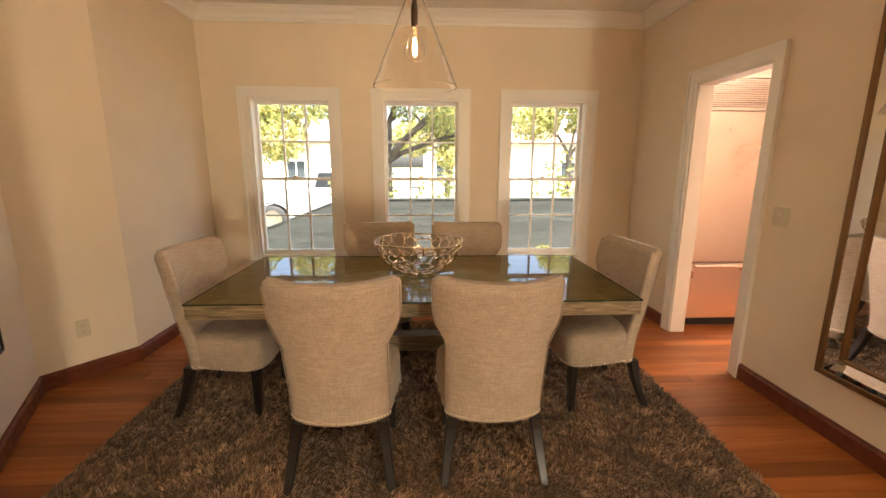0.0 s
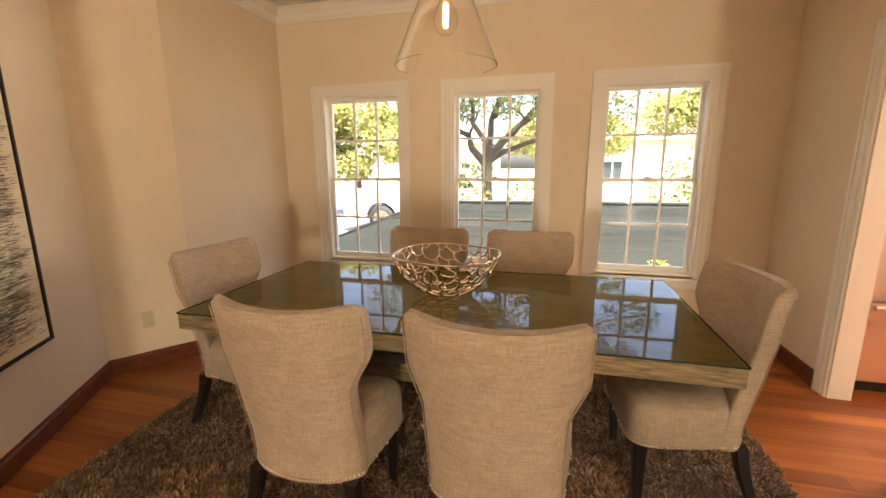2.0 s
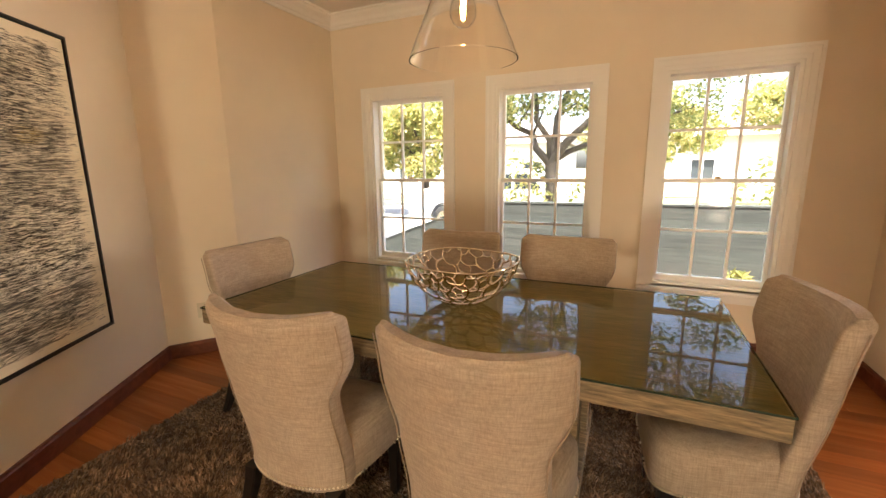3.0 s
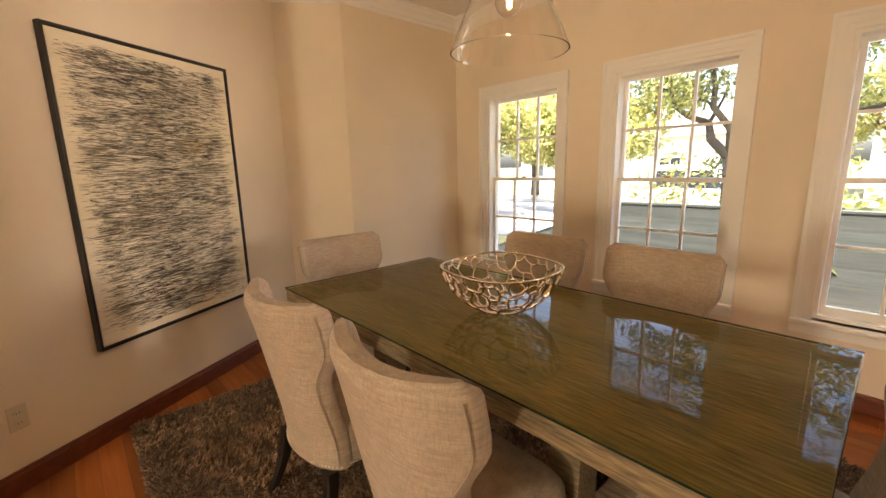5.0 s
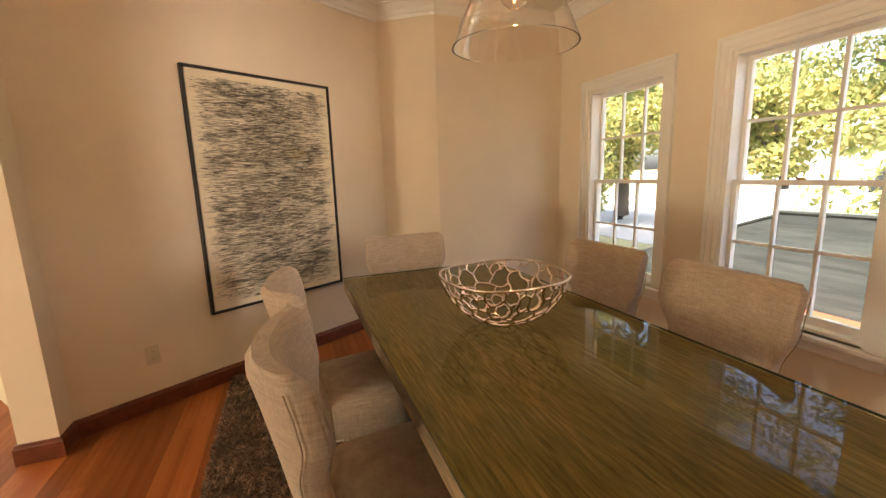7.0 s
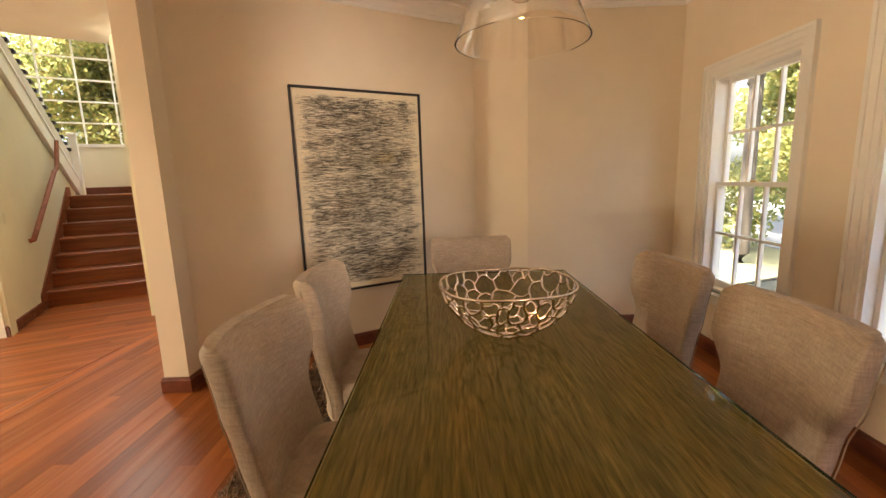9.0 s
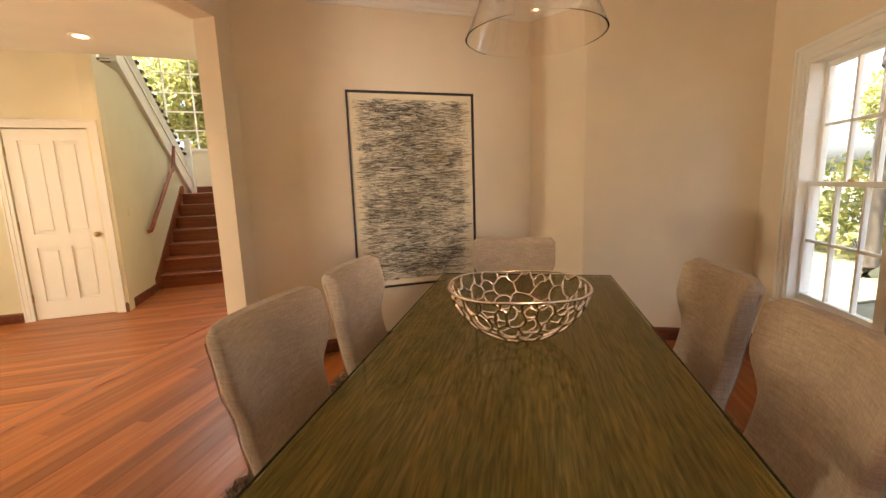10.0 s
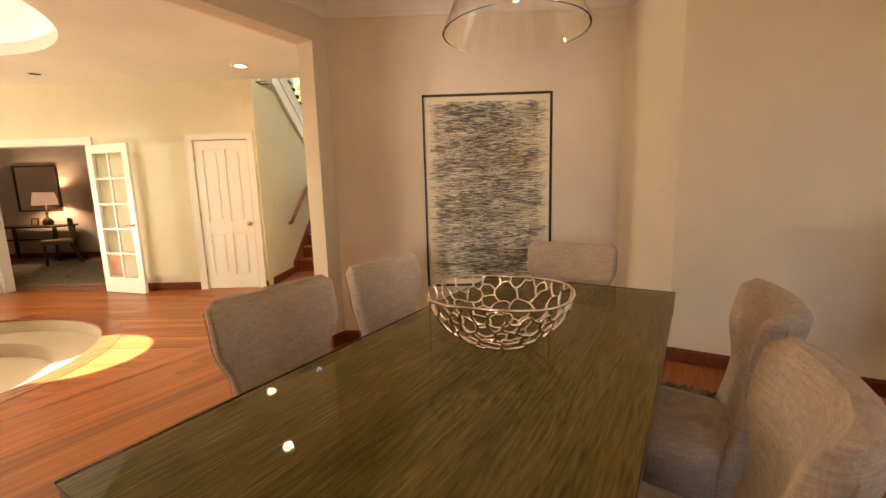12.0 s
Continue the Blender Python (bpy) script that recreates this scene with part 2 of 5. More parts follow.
def loft(bm, rings):
    made = [[bm.verts.new(p) for p in ring] for ring in rings]
    n = len(made[0])
    for a, b in zip(made, made[1:]):
        for k in range(n):
            bm.faces.new((a[k], a[(k + 1) % n], b[(k + 1) % n], b[k]))
    bm.faces.new(made[0][::-1])
    bm.faces.new(made[-1])


def sweep(bm, path, prof, closed=False):
    """A moulding: profile of (inward, z) along a plan path whose room lies to its left, mitred."""
    n = len(path)
    pts = [Vector(p) for p in path]
    rings = []
    for i, p in enumerate(pts):
        din = (p - pts[i - 1]).normalized() if (i > 0 or closed) else None
        dout = (pts[(i + 1) % n] - p).normalized() if (i < n - 1 or closed) else None
        nin = Vector((-din.y, din.x)) if din else None
        nout = Vector((-dout.y, dout.x)) if dout else None
        if nin and nout:
            b = (nin + nout).normalized()
            off = b / max(0.3, b.dot(nin))
        else:
            off = nin or nout
        rings.append([bm.verts.new((p.x + off.x * d, p.y + off.y * d, z)) for d, z in prof])
    k = len(prof)
    for i in range(n if closed else n - 1):
        a, b = rings[i], rings[(i + 1) % n]
        for j in range(k):
            bm.faces.new((a[j], b[j], b[(j + 1) % k], a[(j + 1) % k]))
    if not closed:
        bm.faces.new(rings[0])
        bm.faces.new(rings[-1][::-1])


def mesh_of(bm, name, material, smooth=False):
    bmesh.ops.recalc_face_normals(bm, faces=bm.faces[:])
    me = bpy.data.meshes.new(name)
    bm.to_mesh(me)
    bm.free()
    if material:
        me.materials.append(material)
    if smooth:
        me.polygons.foreach_set("use_smooth", [True] * len(me.polygons))
    return me


def soft_edges(me, degrees=55):
    me.polygons.foreach_set("use_smooth", [True] * len(me.polygons))
    me.set_sharp_from_angle(angle=radians(degrees))


def part(name, bm, material, parent=None, label="", smooth=False, m=None):
    me = mesh_of(bm, name, material)
    if smooth:
        soft_edges(me)
    ob = new(name, me)
    if m is not None:
        ob.matrix_world = m
    if parent is not None:
        ob.parent = parent
    if label:
        ob["label"] = label
    return ob


def setting(name, bm, material, label="", category="", m=None, smooth=False):
    return tagged(part(name, bm, material, None, "", smooth, m), label, category, kind="structure")


def thing(name, label, category, m=None, group=""):
    ob = new(name)
    ob.empty_display_size = 0.1
    if m is not None:
        ob.matrix_world = m
    return tagged(ob, label, category, group)


# ---- plan ----
XR, XL, YN, YS = 2.14, -2.09, 4.21, 0.44
CEIL, CROWN = 2.82, 2.70
COR_A, KINK = (-2.41, 2.50), (XL, 2.93)
CONCAVE, CONVEX, JAMB = (-1.22, YS), (-1.07, YS), (-1.07, 0.27)
HEAD = 2.50
ROOM = [(XR, YS), (XR, YN), (XL, YN), KINK, COR_A, CONCAVE]
WINDOWS = [(-1.273, "window_1"), (-0.019, "window_2"), (1.235, "window_3")]
W_HALF, W_Z0, W_Z1 = 0.388, 0.49, 2.045
DOOR_Y0, DOOR_Y1, DOOR_H = 2.59, 3.315, 2.05
DIAG = 120  # degrees: walls that cross the plan aslant
DIR = Vector((-0.5, 0.866))
CLOSET0 = Vector((0.40, -6.657))
STAIR = pose(-3.25, -2.65, 0, 0, 0, 210)

# ---- shell of the dining room ----
bm = bm_new()
xs = [XL - 0.2] + [v for c, _ in WINDOWS for v in (c - W_HALF, c + W_HALF)] + [XR + 0.12]
for a, b in zip(xs[::2], xs[1::2]):
    box(bm, a, YN, -0.4, b, YN + 0.13, 3.0)
for c, _ in WINDOWS:
    box(bm, c - W_HALF, YN, -0.4, c + W_HALF, YN + 0.13, W_Z0)
    box(bm, c - W_HALF, YN, W_Z1, c + W_HALF, YN + 0.13, 3.0)
setting("wall_north", bm, M_WALL, "cream painted plaster wall with three windows", "wall")
bm = bm_new()
box(bm, XR, YS - 0.17, -0.1, XR + 0.12, DOOR_Y0, 3.0)
box(bm, XR, DOOR_Y1, -0.1, XR + 0.12, YN, 3.0)
box(bm, XR, DOOR_Y0, DOOR_H, XR + 0.12, DOOR_Y1, 3.0)
setting("wall_east", bm, M_WALL, "cream painted plaster wall with a kitchen doorway", "wall")
bm = bm_new()
prism(bm, [(XL, YN), (XL - 0.2, YN), (XL - 0.2, 3.0), KINK], -0.1, 3.0)
setting("wall_west", bm, M_WALL, "cream painted plaster wall", "wall")
bm = bm_new()
prism(bm, [KINK, (XL - 0.2, 3.0), (-2.62, 2.56), COR_A], -0.1, 3.0)
setting("wall_facet", bm, M_WALL, "narrow slanting facet of cream painted wall", "wall")
bm = bm_new()
prism(bm, [COR_A, (-2.62, 2.56), (-1.36, 0.378), (-1.30, 0.27), JAMB, CONVEX, CONCAVE], -0.1, 3.0)
setting("wall_slant", bm, M_WALL, "slanting cream painted wall that ends in a square jamb", "wall")
bm = bm_new()
box(bm, -1.07, 0.27, HEAD, XR, YS, 3.0)
setting("header_beam", bm, M_WALL, "cream painted header over the wide opening", "wall")
bm = bm_new()
prism(bm, [(XR + 0.1, YS - 0.05), (XR + 0.1, YN + 0.1), (XL - 0.1, YN + 0.1), (XL - 0.1, 3.0), (-2.5, 2.6), (-1.3, YS - 0.05)], CEIL, CEIL + 0.1)
setting("ceiling", bm, M_CEIL, "flat white painted ceiling", "ceiling")
bm = bm_new()
sweep(bm, ROOM, [(0, CROWN), (0.012, CROWN), (0.018, CROWN + 0.02), (0.03, CROWN + 0.03), (0.045, CROWN + 0.06), (0.075, CROWN + 0.085), (0.085, CROWN + 0.10), (0.10, CROWN + 0.105), (0.10, CEIL), (0, CEIL)], True)
setting("crown_moulding", bm, M_TRIM, "white painted crown moulding", "moulding")
BB = [(0, 0.002), (0.018, 0.002), (0.018, 0.088), (0.013, 0.096), (0.012, 0.106), (0, 0.108)]
bm = bm_new()
sweep(bm, [(XR, YS - 0.17), (XR, DOOR_Y0 - 0.09)], BB)
setting("baseboard", bm, M_BASE, "dark red-brown stained wooden baseboard", "baseboard", smooth=False)
bm = bm_new()
sweep(bm, [(XR, DOOR_Y1 + 0.09), (XR, YN), (XL, YN), KINK, COR_A, CONCAVE, CONVEX, JAMB, (-1.28, 0.27)], BB)
setting("baseboard", bm, M_BASE, "dark red-brown stained wooden baseboard", "baseboard")


# ---- casings and windows ----
def casing_profile(bm, x0, x1, z0, z1, y, w=0.092, sign=-1, bottom=False):
    """Stepped casing round an opening in a wall plane; sign gives the side it stands proud of."""
    def bar(a0, b0, a1, b1, depth):
        ya, yb = sorted((y, y + sign * depth))
        box(bm, a0, ya, b0, a1, yb, b1)
    for k0, k1, d in ((0.0, 0.03, 0.014), (0.03, 0.07, 0.019), (0.07, w, 0.027)):
        bar(x0 - k1, z0, x0 - k0, z1 + k1, d)
        bar(x1 + k0, z0, x1 + k1, z1 + k1, d)
        bar(x0 - k0, z1 + k0, x1 + k0, z1 + k1, d)


def window(name, cx):
    win = tagged(new(name), "white double-hung window with twelve small panes", "window", "dining room windows", "structure")
    win.location = (cx, YN, 0)
    h = W_HALF
    bm = bm_new()
    casing_profile(bm, -h, h, W_Z0 - 0.015, W_Z1, 0.0)
    part("window_casing", bm, M_TRIM, win)
    bm = bm_new()
    box(bm, -h - 0.095, -0.045, W_Z0 - 0.04, h + 0.095, 0.05, W_Z0 - 0.012, bevel=0.006)
    box(bm, -h - 0.092, -0.018, W_Z0 - 0.10, h + 0.092, 0.0, W_Z0 - 0.04)
    part("window_sill", bm, M_TRIM, win)
    bm = bm_new()
    for x in (-h, h - 0.022):
        box(bm, x, 0, W_Z0 + 0.02, x + 0.022, 0.134, W_Z1 - 0.022)
    box(bm, -h, 0, W_Z1 - 0.022, h, 0.134, W_Z1)
    box(bm, -h, 0, W_Z0 - 0.012, h, 0.19, W_Z0 + 0.02)
    part("window_frame", bm, M_TRIM, win)
    mid = 1.276
    x0, x1 = -h + 0.022, h - 0.022
    for sash_name, z0, z1, y in (("upper_sash", mid - 0.014, W_Z1 - 0.022, 0.096), ("lower_sash", W_Z0 + 0.02, mid + 0.016, 0.058)):
        bm = bm_new()
        s, top = 0.026, 0.03
        bot = 0.045 if sash_name == "lower_sash" else 0.03
        box(bm, x0, y, z0, x0 + s, y + 0.035, z1)
        box(bm, x1 - s, y, z0, x1, y + 0.035, z1)
        box(bm, x0 + s, y, z1 - top, x1 - s, y + 0.035, z1)
        box(bm, x0 + s, y, z0, x1 - s, y + 0.035, z0 + bot)
        sash = part(sash_name, bm, M_TRIM, win)
        gx0, gx1, gz0, gz1 = x0 + s, x1 - s, z0 + bot, z1 - top
        cw, ch = (gx1 - gx0) / 3, (gz1 - gz0) / 2
        bm = bm_new()
        for i in (1, 2):
            box(bm, gx0 + cw * i - 0.009, y + 0.006, gz0, gx0 + cw * i + 0.009, y + 0.03, gz1)
        for i in range(3):
            box(bm, gx0 + cw * i + 0.009 * (i > 0), y + 0.006, gz0 + ch - 0.009, gx0 + cw * (i + 1) - 0.009 * (i < 2), y + 0.03, gz0 + ch + 0.009)
        part("glazing_bar", bm, M_TRIM, sash)
        for i in range(3):
            for j in range(2):
                bm = bm_new()
                vs = [bm.verts.new(p) for p in ((gx0 + cw * i, y + 0.018, gz0 + ch * j), (gx0 + cw * (i + 1), y + 0.018, gz0 + ch * j), (gx0 + cw * (i + 1), y + 0.018, gz0 + ch * (j + 1)), (gx0 + cw * i, y + 0.018, gz0 + ch * (j + 1)))]
                bm.faces.new(vs)
                p = part("pane", bm, M_PANE, sash)
                p.visible_shadow = False
    bm = bm_new()
    lathe(bm, [(0.022, mid + 0.016), (0.022, mid + 0.022), (0.012, mid + 0.03), (0.0, mid + 0.032)], 14, (0, 0.072))
    box(bm, -0.03, 0.066, mid + 0.022, 0.008, 0.078, mid + 0.03)
    part("sash_lock", bm, M_BRASS, win, "small brass sash lock", True)
    return win


for cx, wname in WINDOWS:
    window(wname, cx)

# kitchen doorway
bm = bm_new()
casing_profile(bm, DOOR_Y0, DOOR_Y1, 0, DOOR_H, 0.0)
dk = tagged(new("door_1"), "white painted casing of the open kitchen doorway", "doorway", kind="structure")
dk.matrix_world = Matrix.Translation((XR, 0, 0)) @ Matrix.Rotation(radians(90), 4, "Z")
bmesh.ops.scale(bm, vec=(1, -1, 1), verts=bm.verts)
part("door_casing", bm, M_TRIM, dk)
bm = bm_new()
box(bm, DOOR_Y0 - 0.0, -0.122, 0, DOOR_Y0 + 0.016, 0.002, DOOR_H)
box(bm, DOOR_Y1 - 0.016, -0.122, 0, DOOR_Y1, 0.002, DOOR_H)
box(bm, DOOR_Y0 + 0.016, -0.122, DOOR_H - 0.016, DOOR_Y1 - 0.016, 0.002, DOOR_H)
part("door_jamb", bm, M_TRIM, dk)

# ---- foyer, stair hall, study and kitchen shells ----
def local_wall(name, length, height, thick, holes, m, material, label, z0=-0.1):
    """A straight wall in its own axes (x along, y into the wall) with door holes (x0, x1, top)."""
    bm = bm_new()
    at = 0.0
    for a, b, top in holes:
        box(bm, at, 0, z0, a, thick, height)
        box(bm, a, 0, top, b, thick, height)
        at = b
    box(bm, at, 0, z0, length, thick, height)
    return setting(name, bm, material, label, "wall", m)


CLOSET_M = Matrix.Translation((CLOSET0.x, CLOSET0.y, 0)) @ Matrix.Rotation(radians(DIAG), 4, "Z")
local_wall("wall_foyer", 5.32, 3.0, 0.14, [(1.45, 2.99, 2.06), (4.44, 5.20, 2.06)], CLOSET_M, M_FOYER, "pale cream foyer wall with a closet door and a pair of glazed doors")

# stair hall: the wall beside the stair, cut on the slope under the upper flight
bm = bm_new()
side = [(-1.16, -0.1), (2.85, -0.1), (2.85, 1.2), (2.18, 1.2), (2.18, 1.30), (-0.40, 2.82), (-1.16, 2.82)]
a = [bm.verts.new((x, 0.0, z)) for x, z in side]
b = [bm.verts.new((x, 0.12, z)) for x, z in side]
bm.faces.new(a)
bm.faces.new(b[::-1])
for i in range(len(side)):
    bm.faces.new((a[i], a[(i + 1) % len(side)], b[(i + 1) % len(side)], b[i]))
setting("wall_stair_side", bm, M_FOYER, "pale cream wall under the upper stair flight", "wall", STAIR)
bm = bm_new()
box(bm, 2.80, -1.6, -0.1, 2.95, 1.6, 2.16)
box(bm, 2.80, -1.6, 2.16, 2.95, -1.12, 5.4)
box(bm, 2.80, 0.9, 2.16, 2.95, 1.6, 5.4)
box(bm, 2.80, -1.12, 4.7, 2.95, 0.9, 5.4)
setting("wall_stair_end", bm, M_FOYER, "pale cream wall at the stair landing below a tall window", "wall", STAIR)
bm = bm_new()
box(bm, -1.2, 1.15, 2.9, 2.8, 1.27, 5.4)
box(bm, -1.3, -1.27, 2.9, -1.2, 1.27, 5.4)
box(bm, -1.2, -1.27, -0.1, 2.8, -1.15, 5.4)
box(bm, -1.3, -1.4, 5.4, 2.95, 1.4, 5.5)
setting("wall_stairwell", bm, M_FOYER, "pale cream stairwell walls", "wall", STAIR)
bm = bm_new()
prism(bm, [(XR + 0.1, YS - 0.06), (-1.2, YS - 0.06), (-2.85, -1.12), (-2.262, -2.06), (0.6, -7.0), (4.2, -7.0), (4.2, YS - 0.06)], CEIL, CEIL + 0.12)
foyer_ceiling = setting("foyer_ceiling", bm, M_CEIL, "white painted foyer ceiling with a round recess", "ceiling")
# round hole for the dome recess
bm = bm_new()
lathe(bm, [(1.52, CEIL - 0.2), (1.52, CEIL + 0.4)], 64, DOME)
cutter = part("cut", bm, None)
mod = foyer_ceiling.modifiers.new("hole", "BOOLEAN")
mod.object, mod.operation, mod.solver = cutter, "DIFFERENCE", "EXACT"
dg = bpy.context.evaluated_depsgraph_get()
cut_mesh = bpy.data.meshes.new_from_object(foyer_ceiling.evaluated_get(dg))
foyer_ceiling.modifiers.clear()
foyer_ceiling.data = cut_mesh
bpy.data.objects.remove(cutter)
bm = bm_new()
n = 64
prof = [(1.52, CEIL), (1.52, CEIL + 0.16), (1.45, CEIL + 0.35), (1.2, CEIL + 0.6), (0.85, CEIL + 0.78), (0.52, CEIL + 0.86)]
lathe(bm, prof + [(0.54, CEIL + 0.88), (0.87, CEIL + 0.80), (1.24, CEIL + 0.62), (1.49, CEIL + 0.36), (1.56, CEIL + 0.16), (1.56, CEIL + 0.0)], n, DOME, False)
setting("ceiling_dome", bm, M_CEIL, "shallow white dome with an open skylight at its crown", "ceiling", smooth=True)
bm = bm_new()
box(bm, 4.0, -7.0, -0.6, 4.12, YS, 3.0)
box(bm, 0.2, -7.0, -0.6, 2.8, -6.88, 3.0)
box(bm, 3.3, -7.0, -0.6, 4.0, -6.88, 3.0)
box(bm, 2.8, -7.0, -0.6, 3.3, -6.88, 0.12)
box(bm, 2.8, -7.0, 0.96, 3.3, -6.88, 3.0)
box(bm, XR + 0.12, YS - 0.17, -0.1, 4.12, YS - 0.05, 3.0)
setting("wall_foyer_front", bm, M_FOYER, "pale cream foyer walls", "wall")
# unseen sidelight, added only as an opening for the low foyer lamp
sl = tagged(new("window_5"), "low narrow sidelight window added unseen in the foyer wall", "window", kind="structure")
bm = bm_new()
for x in (2.8, 3.26):
    box(bm, x, -6.98, 0.12, x + 0.04, -6.90, 0.96)
for z in (0.12, 0.92):
    box(bm, 2.84, -6.98, z, 3.26, -6.90, z + 0.04)
part("window_frame", bm, M_TRIM, sl)
for z0, z1 in ((0.16, 0.92),):
    bm = bm_new()
    bm.faces.new([bm.verts.new(p) for p in ((2.84, -6.94, z0), (3.26, -6.94, z0), (3.26, -6.94, z1), (2.84, -6.94, z1))])
    part("pane", bm, M_PANE, sl).visible_shadow = False
# study behind the glazed doors
bm = bm_new()
for x0, y0, x1, y1 in ((-2.6, 3.4, 4.2, 3.52), (-2.7, 0.14, -2.6, 3.52), (4.2, 0.14, 4.3, 3.52)):
    box(bm, x0, y0, -0.1, x1, y1, 3.0)
box(bm, -2.7, 0.0, CEIL, 4.3, 3.52, CEIL + 0.1)
box(bm, -2.7, 0.0, -0.1, 0.0, 0.14, 3.0)
M_STUDY = paint("study_paint", (0.70, 0.65, 0.62), 0.7)
setting("wall_study", bm, M_STUDY, "mauve-grey painted study walls", "wall", CLOSET_M)
# kitchen
bm = bm_new()
box(bm, XR + 0.12, YN - 0.02, -0.1, 5.2, YN + 0.12, 3.0)
box(bm, 5.1, YS, -0.1, 5.2, 3.55, 3.0)
box(bm, 5.1, 4.15, -0.1, 5.2, YN, 3.0)
box(bm, 5.1, 3.55, -0.1, 5.2, 4.15, 1.0)
box(bm, 5.1, 3.55, 2.2, 5.2, 4.15, 3.0)
box(bm, XR + 0.12, YS - 0.05, CEIL, 5.2, YN + 0.1, CEIL + 0.1)
# unseen wall piece, added to block sun and sky at the open corner
box(bm, 4.0, YS - 0.06, -0.1, 5.2, YS + 0.04, 3.0)
M_KITCHEN = paint("kitchen_paint", (0.62, 0.51, 0.42), 0.6)
setting("wall_kitchen", bm, M_KITCHEN, "warm tan kitchen walls", "wall")

# unseen window, added to give the side lamp an opening
kw = tagged(new("window_6"), "narrow white window added unseen in the kitchen wall", "window", kind="structure")
bm = bm_new()
for y in (3.55, 4.11):
    box(bm, 5.12, y, 1.04, 5.18, y + 0.04, 2.16)
for z in (1.0, 2.16):
    box(bm, 5.12, 3.55, z, 5.18, 4.15, z + 0.04)
part("window_frame", bm, M_TRIM, kw)
for y0, y1 in ((3.59, 4.11),):
    bm = bm_new()
    bm.faces.new([bm.verts.new(p) for p in ((5.15, y0, 1.04), (5.15, y1, 1.04), (5.15, y1, 2.16), (5.15, y0, 2.16))])
    part("pane", bm, M_PANE, kw).visible_shadow = False
bm = bm_new()
prism(bm, [(-1.30, 0.275), (-1.36, 0.38), (-2.90, -0.86), (-2.84, -0.96)], -0.1, 3.0)
setting("wall_stair_hall", bm, M_FOYER, "pale cream wall between dining room and stair", "wall")
# baseboards of the foyer
bm = bm_new()
def closet_pt(s, d=0.0):
    p = CLOSET0 + DIR * s + Vector((0.866, 0.5)) * d
    return (p.x, p.y)
for s0, s1 in ((4.35, 3.08), (1.36, 0.0)):
    sweep(bm, [closet_pt(s0), closet_pt(s1)], BB)
def stair_pt(x, y):
    v = STAIR @ Vector((x, y, 0))
    return (v.x, v.y)
sweep(bm, [stair_pt(0.0, 0.0), stair_pt(-1.16, 0.0), closet_pt(5.29)], BB)
setting("baseboard", bm, M_BASE, "dark red-brown stained wooden baseboard", "baseboard")

# ---- closet door ----
cd = tagged(new("door_2"), "closed white four-panel closet door with a brass knob", "door", kind="structure")
cd.matrix_world = CLOSET_M
bm = bm_new()
casing_profile(bm, 4.44, 5.20, 0, 2.06, 0.0, 0.085)
part("door_casing", bm, M_TRIM, cd)
bm = bm_new()
x0, x1 = 4.45, 5.19
box(bm, x0, 0.022, 0.008, x1, 0.05, 2.05)
for a, b, c, d in ((x0, x0 + 0.11, 0.008, 2.05), (x1 - 0.11, x1, 0.008, 2.05), (4.775, 4.865, 0.21, 1.93)):
    box(bm, a, 0.008, c, b, 0.022, d)
for c, d in ((0.008, 0.21), (0.80, 0.95), (1.93, 2.05)):
    for a, b in ((x0 + 0.11, 4.775), (4.865, x1 - 0.11)):
        box(bm, a, 0.008, c, b, 0.022, d)
    box(bm, 4.775, 0.0082, c if c != 0.80 else 0.80, 4.865, 0.0218, d)
for a, b in ((x0 + 0.11, 4.775), (4.865, x1 - 0.11)):
    for c, d in ((0.21, 0.80), (0.95, 1.93)):
        box(bm, a + 0.035, 0.013, c + 0.035, b - 0.035, 0.022, d - 0.035, bevel=0.004)
part("door_leaf", bm, M_TRIM, cd)
bm = bm_new()
lathe(bm, [(0.0, 0.0), (0.026, 0.0), (0.026, 0.006), (0.010, 0.012), (0.010, 0.035), (0.024, 0.042), (0.029, 0.055), (0.022, 0.068), (0.0, 0.071)], 20)
bmesh.ops.transform(bm, matrix=pose(5.135, 0.008, 0.92, 90), verts=bm.verts)
part("door_knob", bm, M_BRASS, cd, "polished brass knob", True)
for hz in (0.25, 1.05, 1.82):
    bm = bm_new()
    tube(bm, [(4.447, 0.004, hz - 0.045), (4.447, 0.004, hz + 0.045)], 0.007, 8)
    part("hinge", bm, M_BRASS, cd)

# ---- glazed double doors of the study ----
bm = bm_new()
casing_profile(bm, 1.45, 2.99, 0, 2.06, 0.0, 0.085)
fc = tagged(new("door_3"), "white casing of the wide study doorway", "doorway", kind="structure")
fc.matrix_world = CLOSET_M
part("door_casing", bm, M_TRIM, fc)
bm = bm_new()
for a, b in ((1.45, 1.465), (2.975, 2.99)):
    box(bm, a, -0.001, 0, b, 0.141, 2.06)
box(bm, 1.465, -0.001, 2.045, 2.975, 0.141, 2.06)
part("door_jamb", bm, M_TRIM, fc)


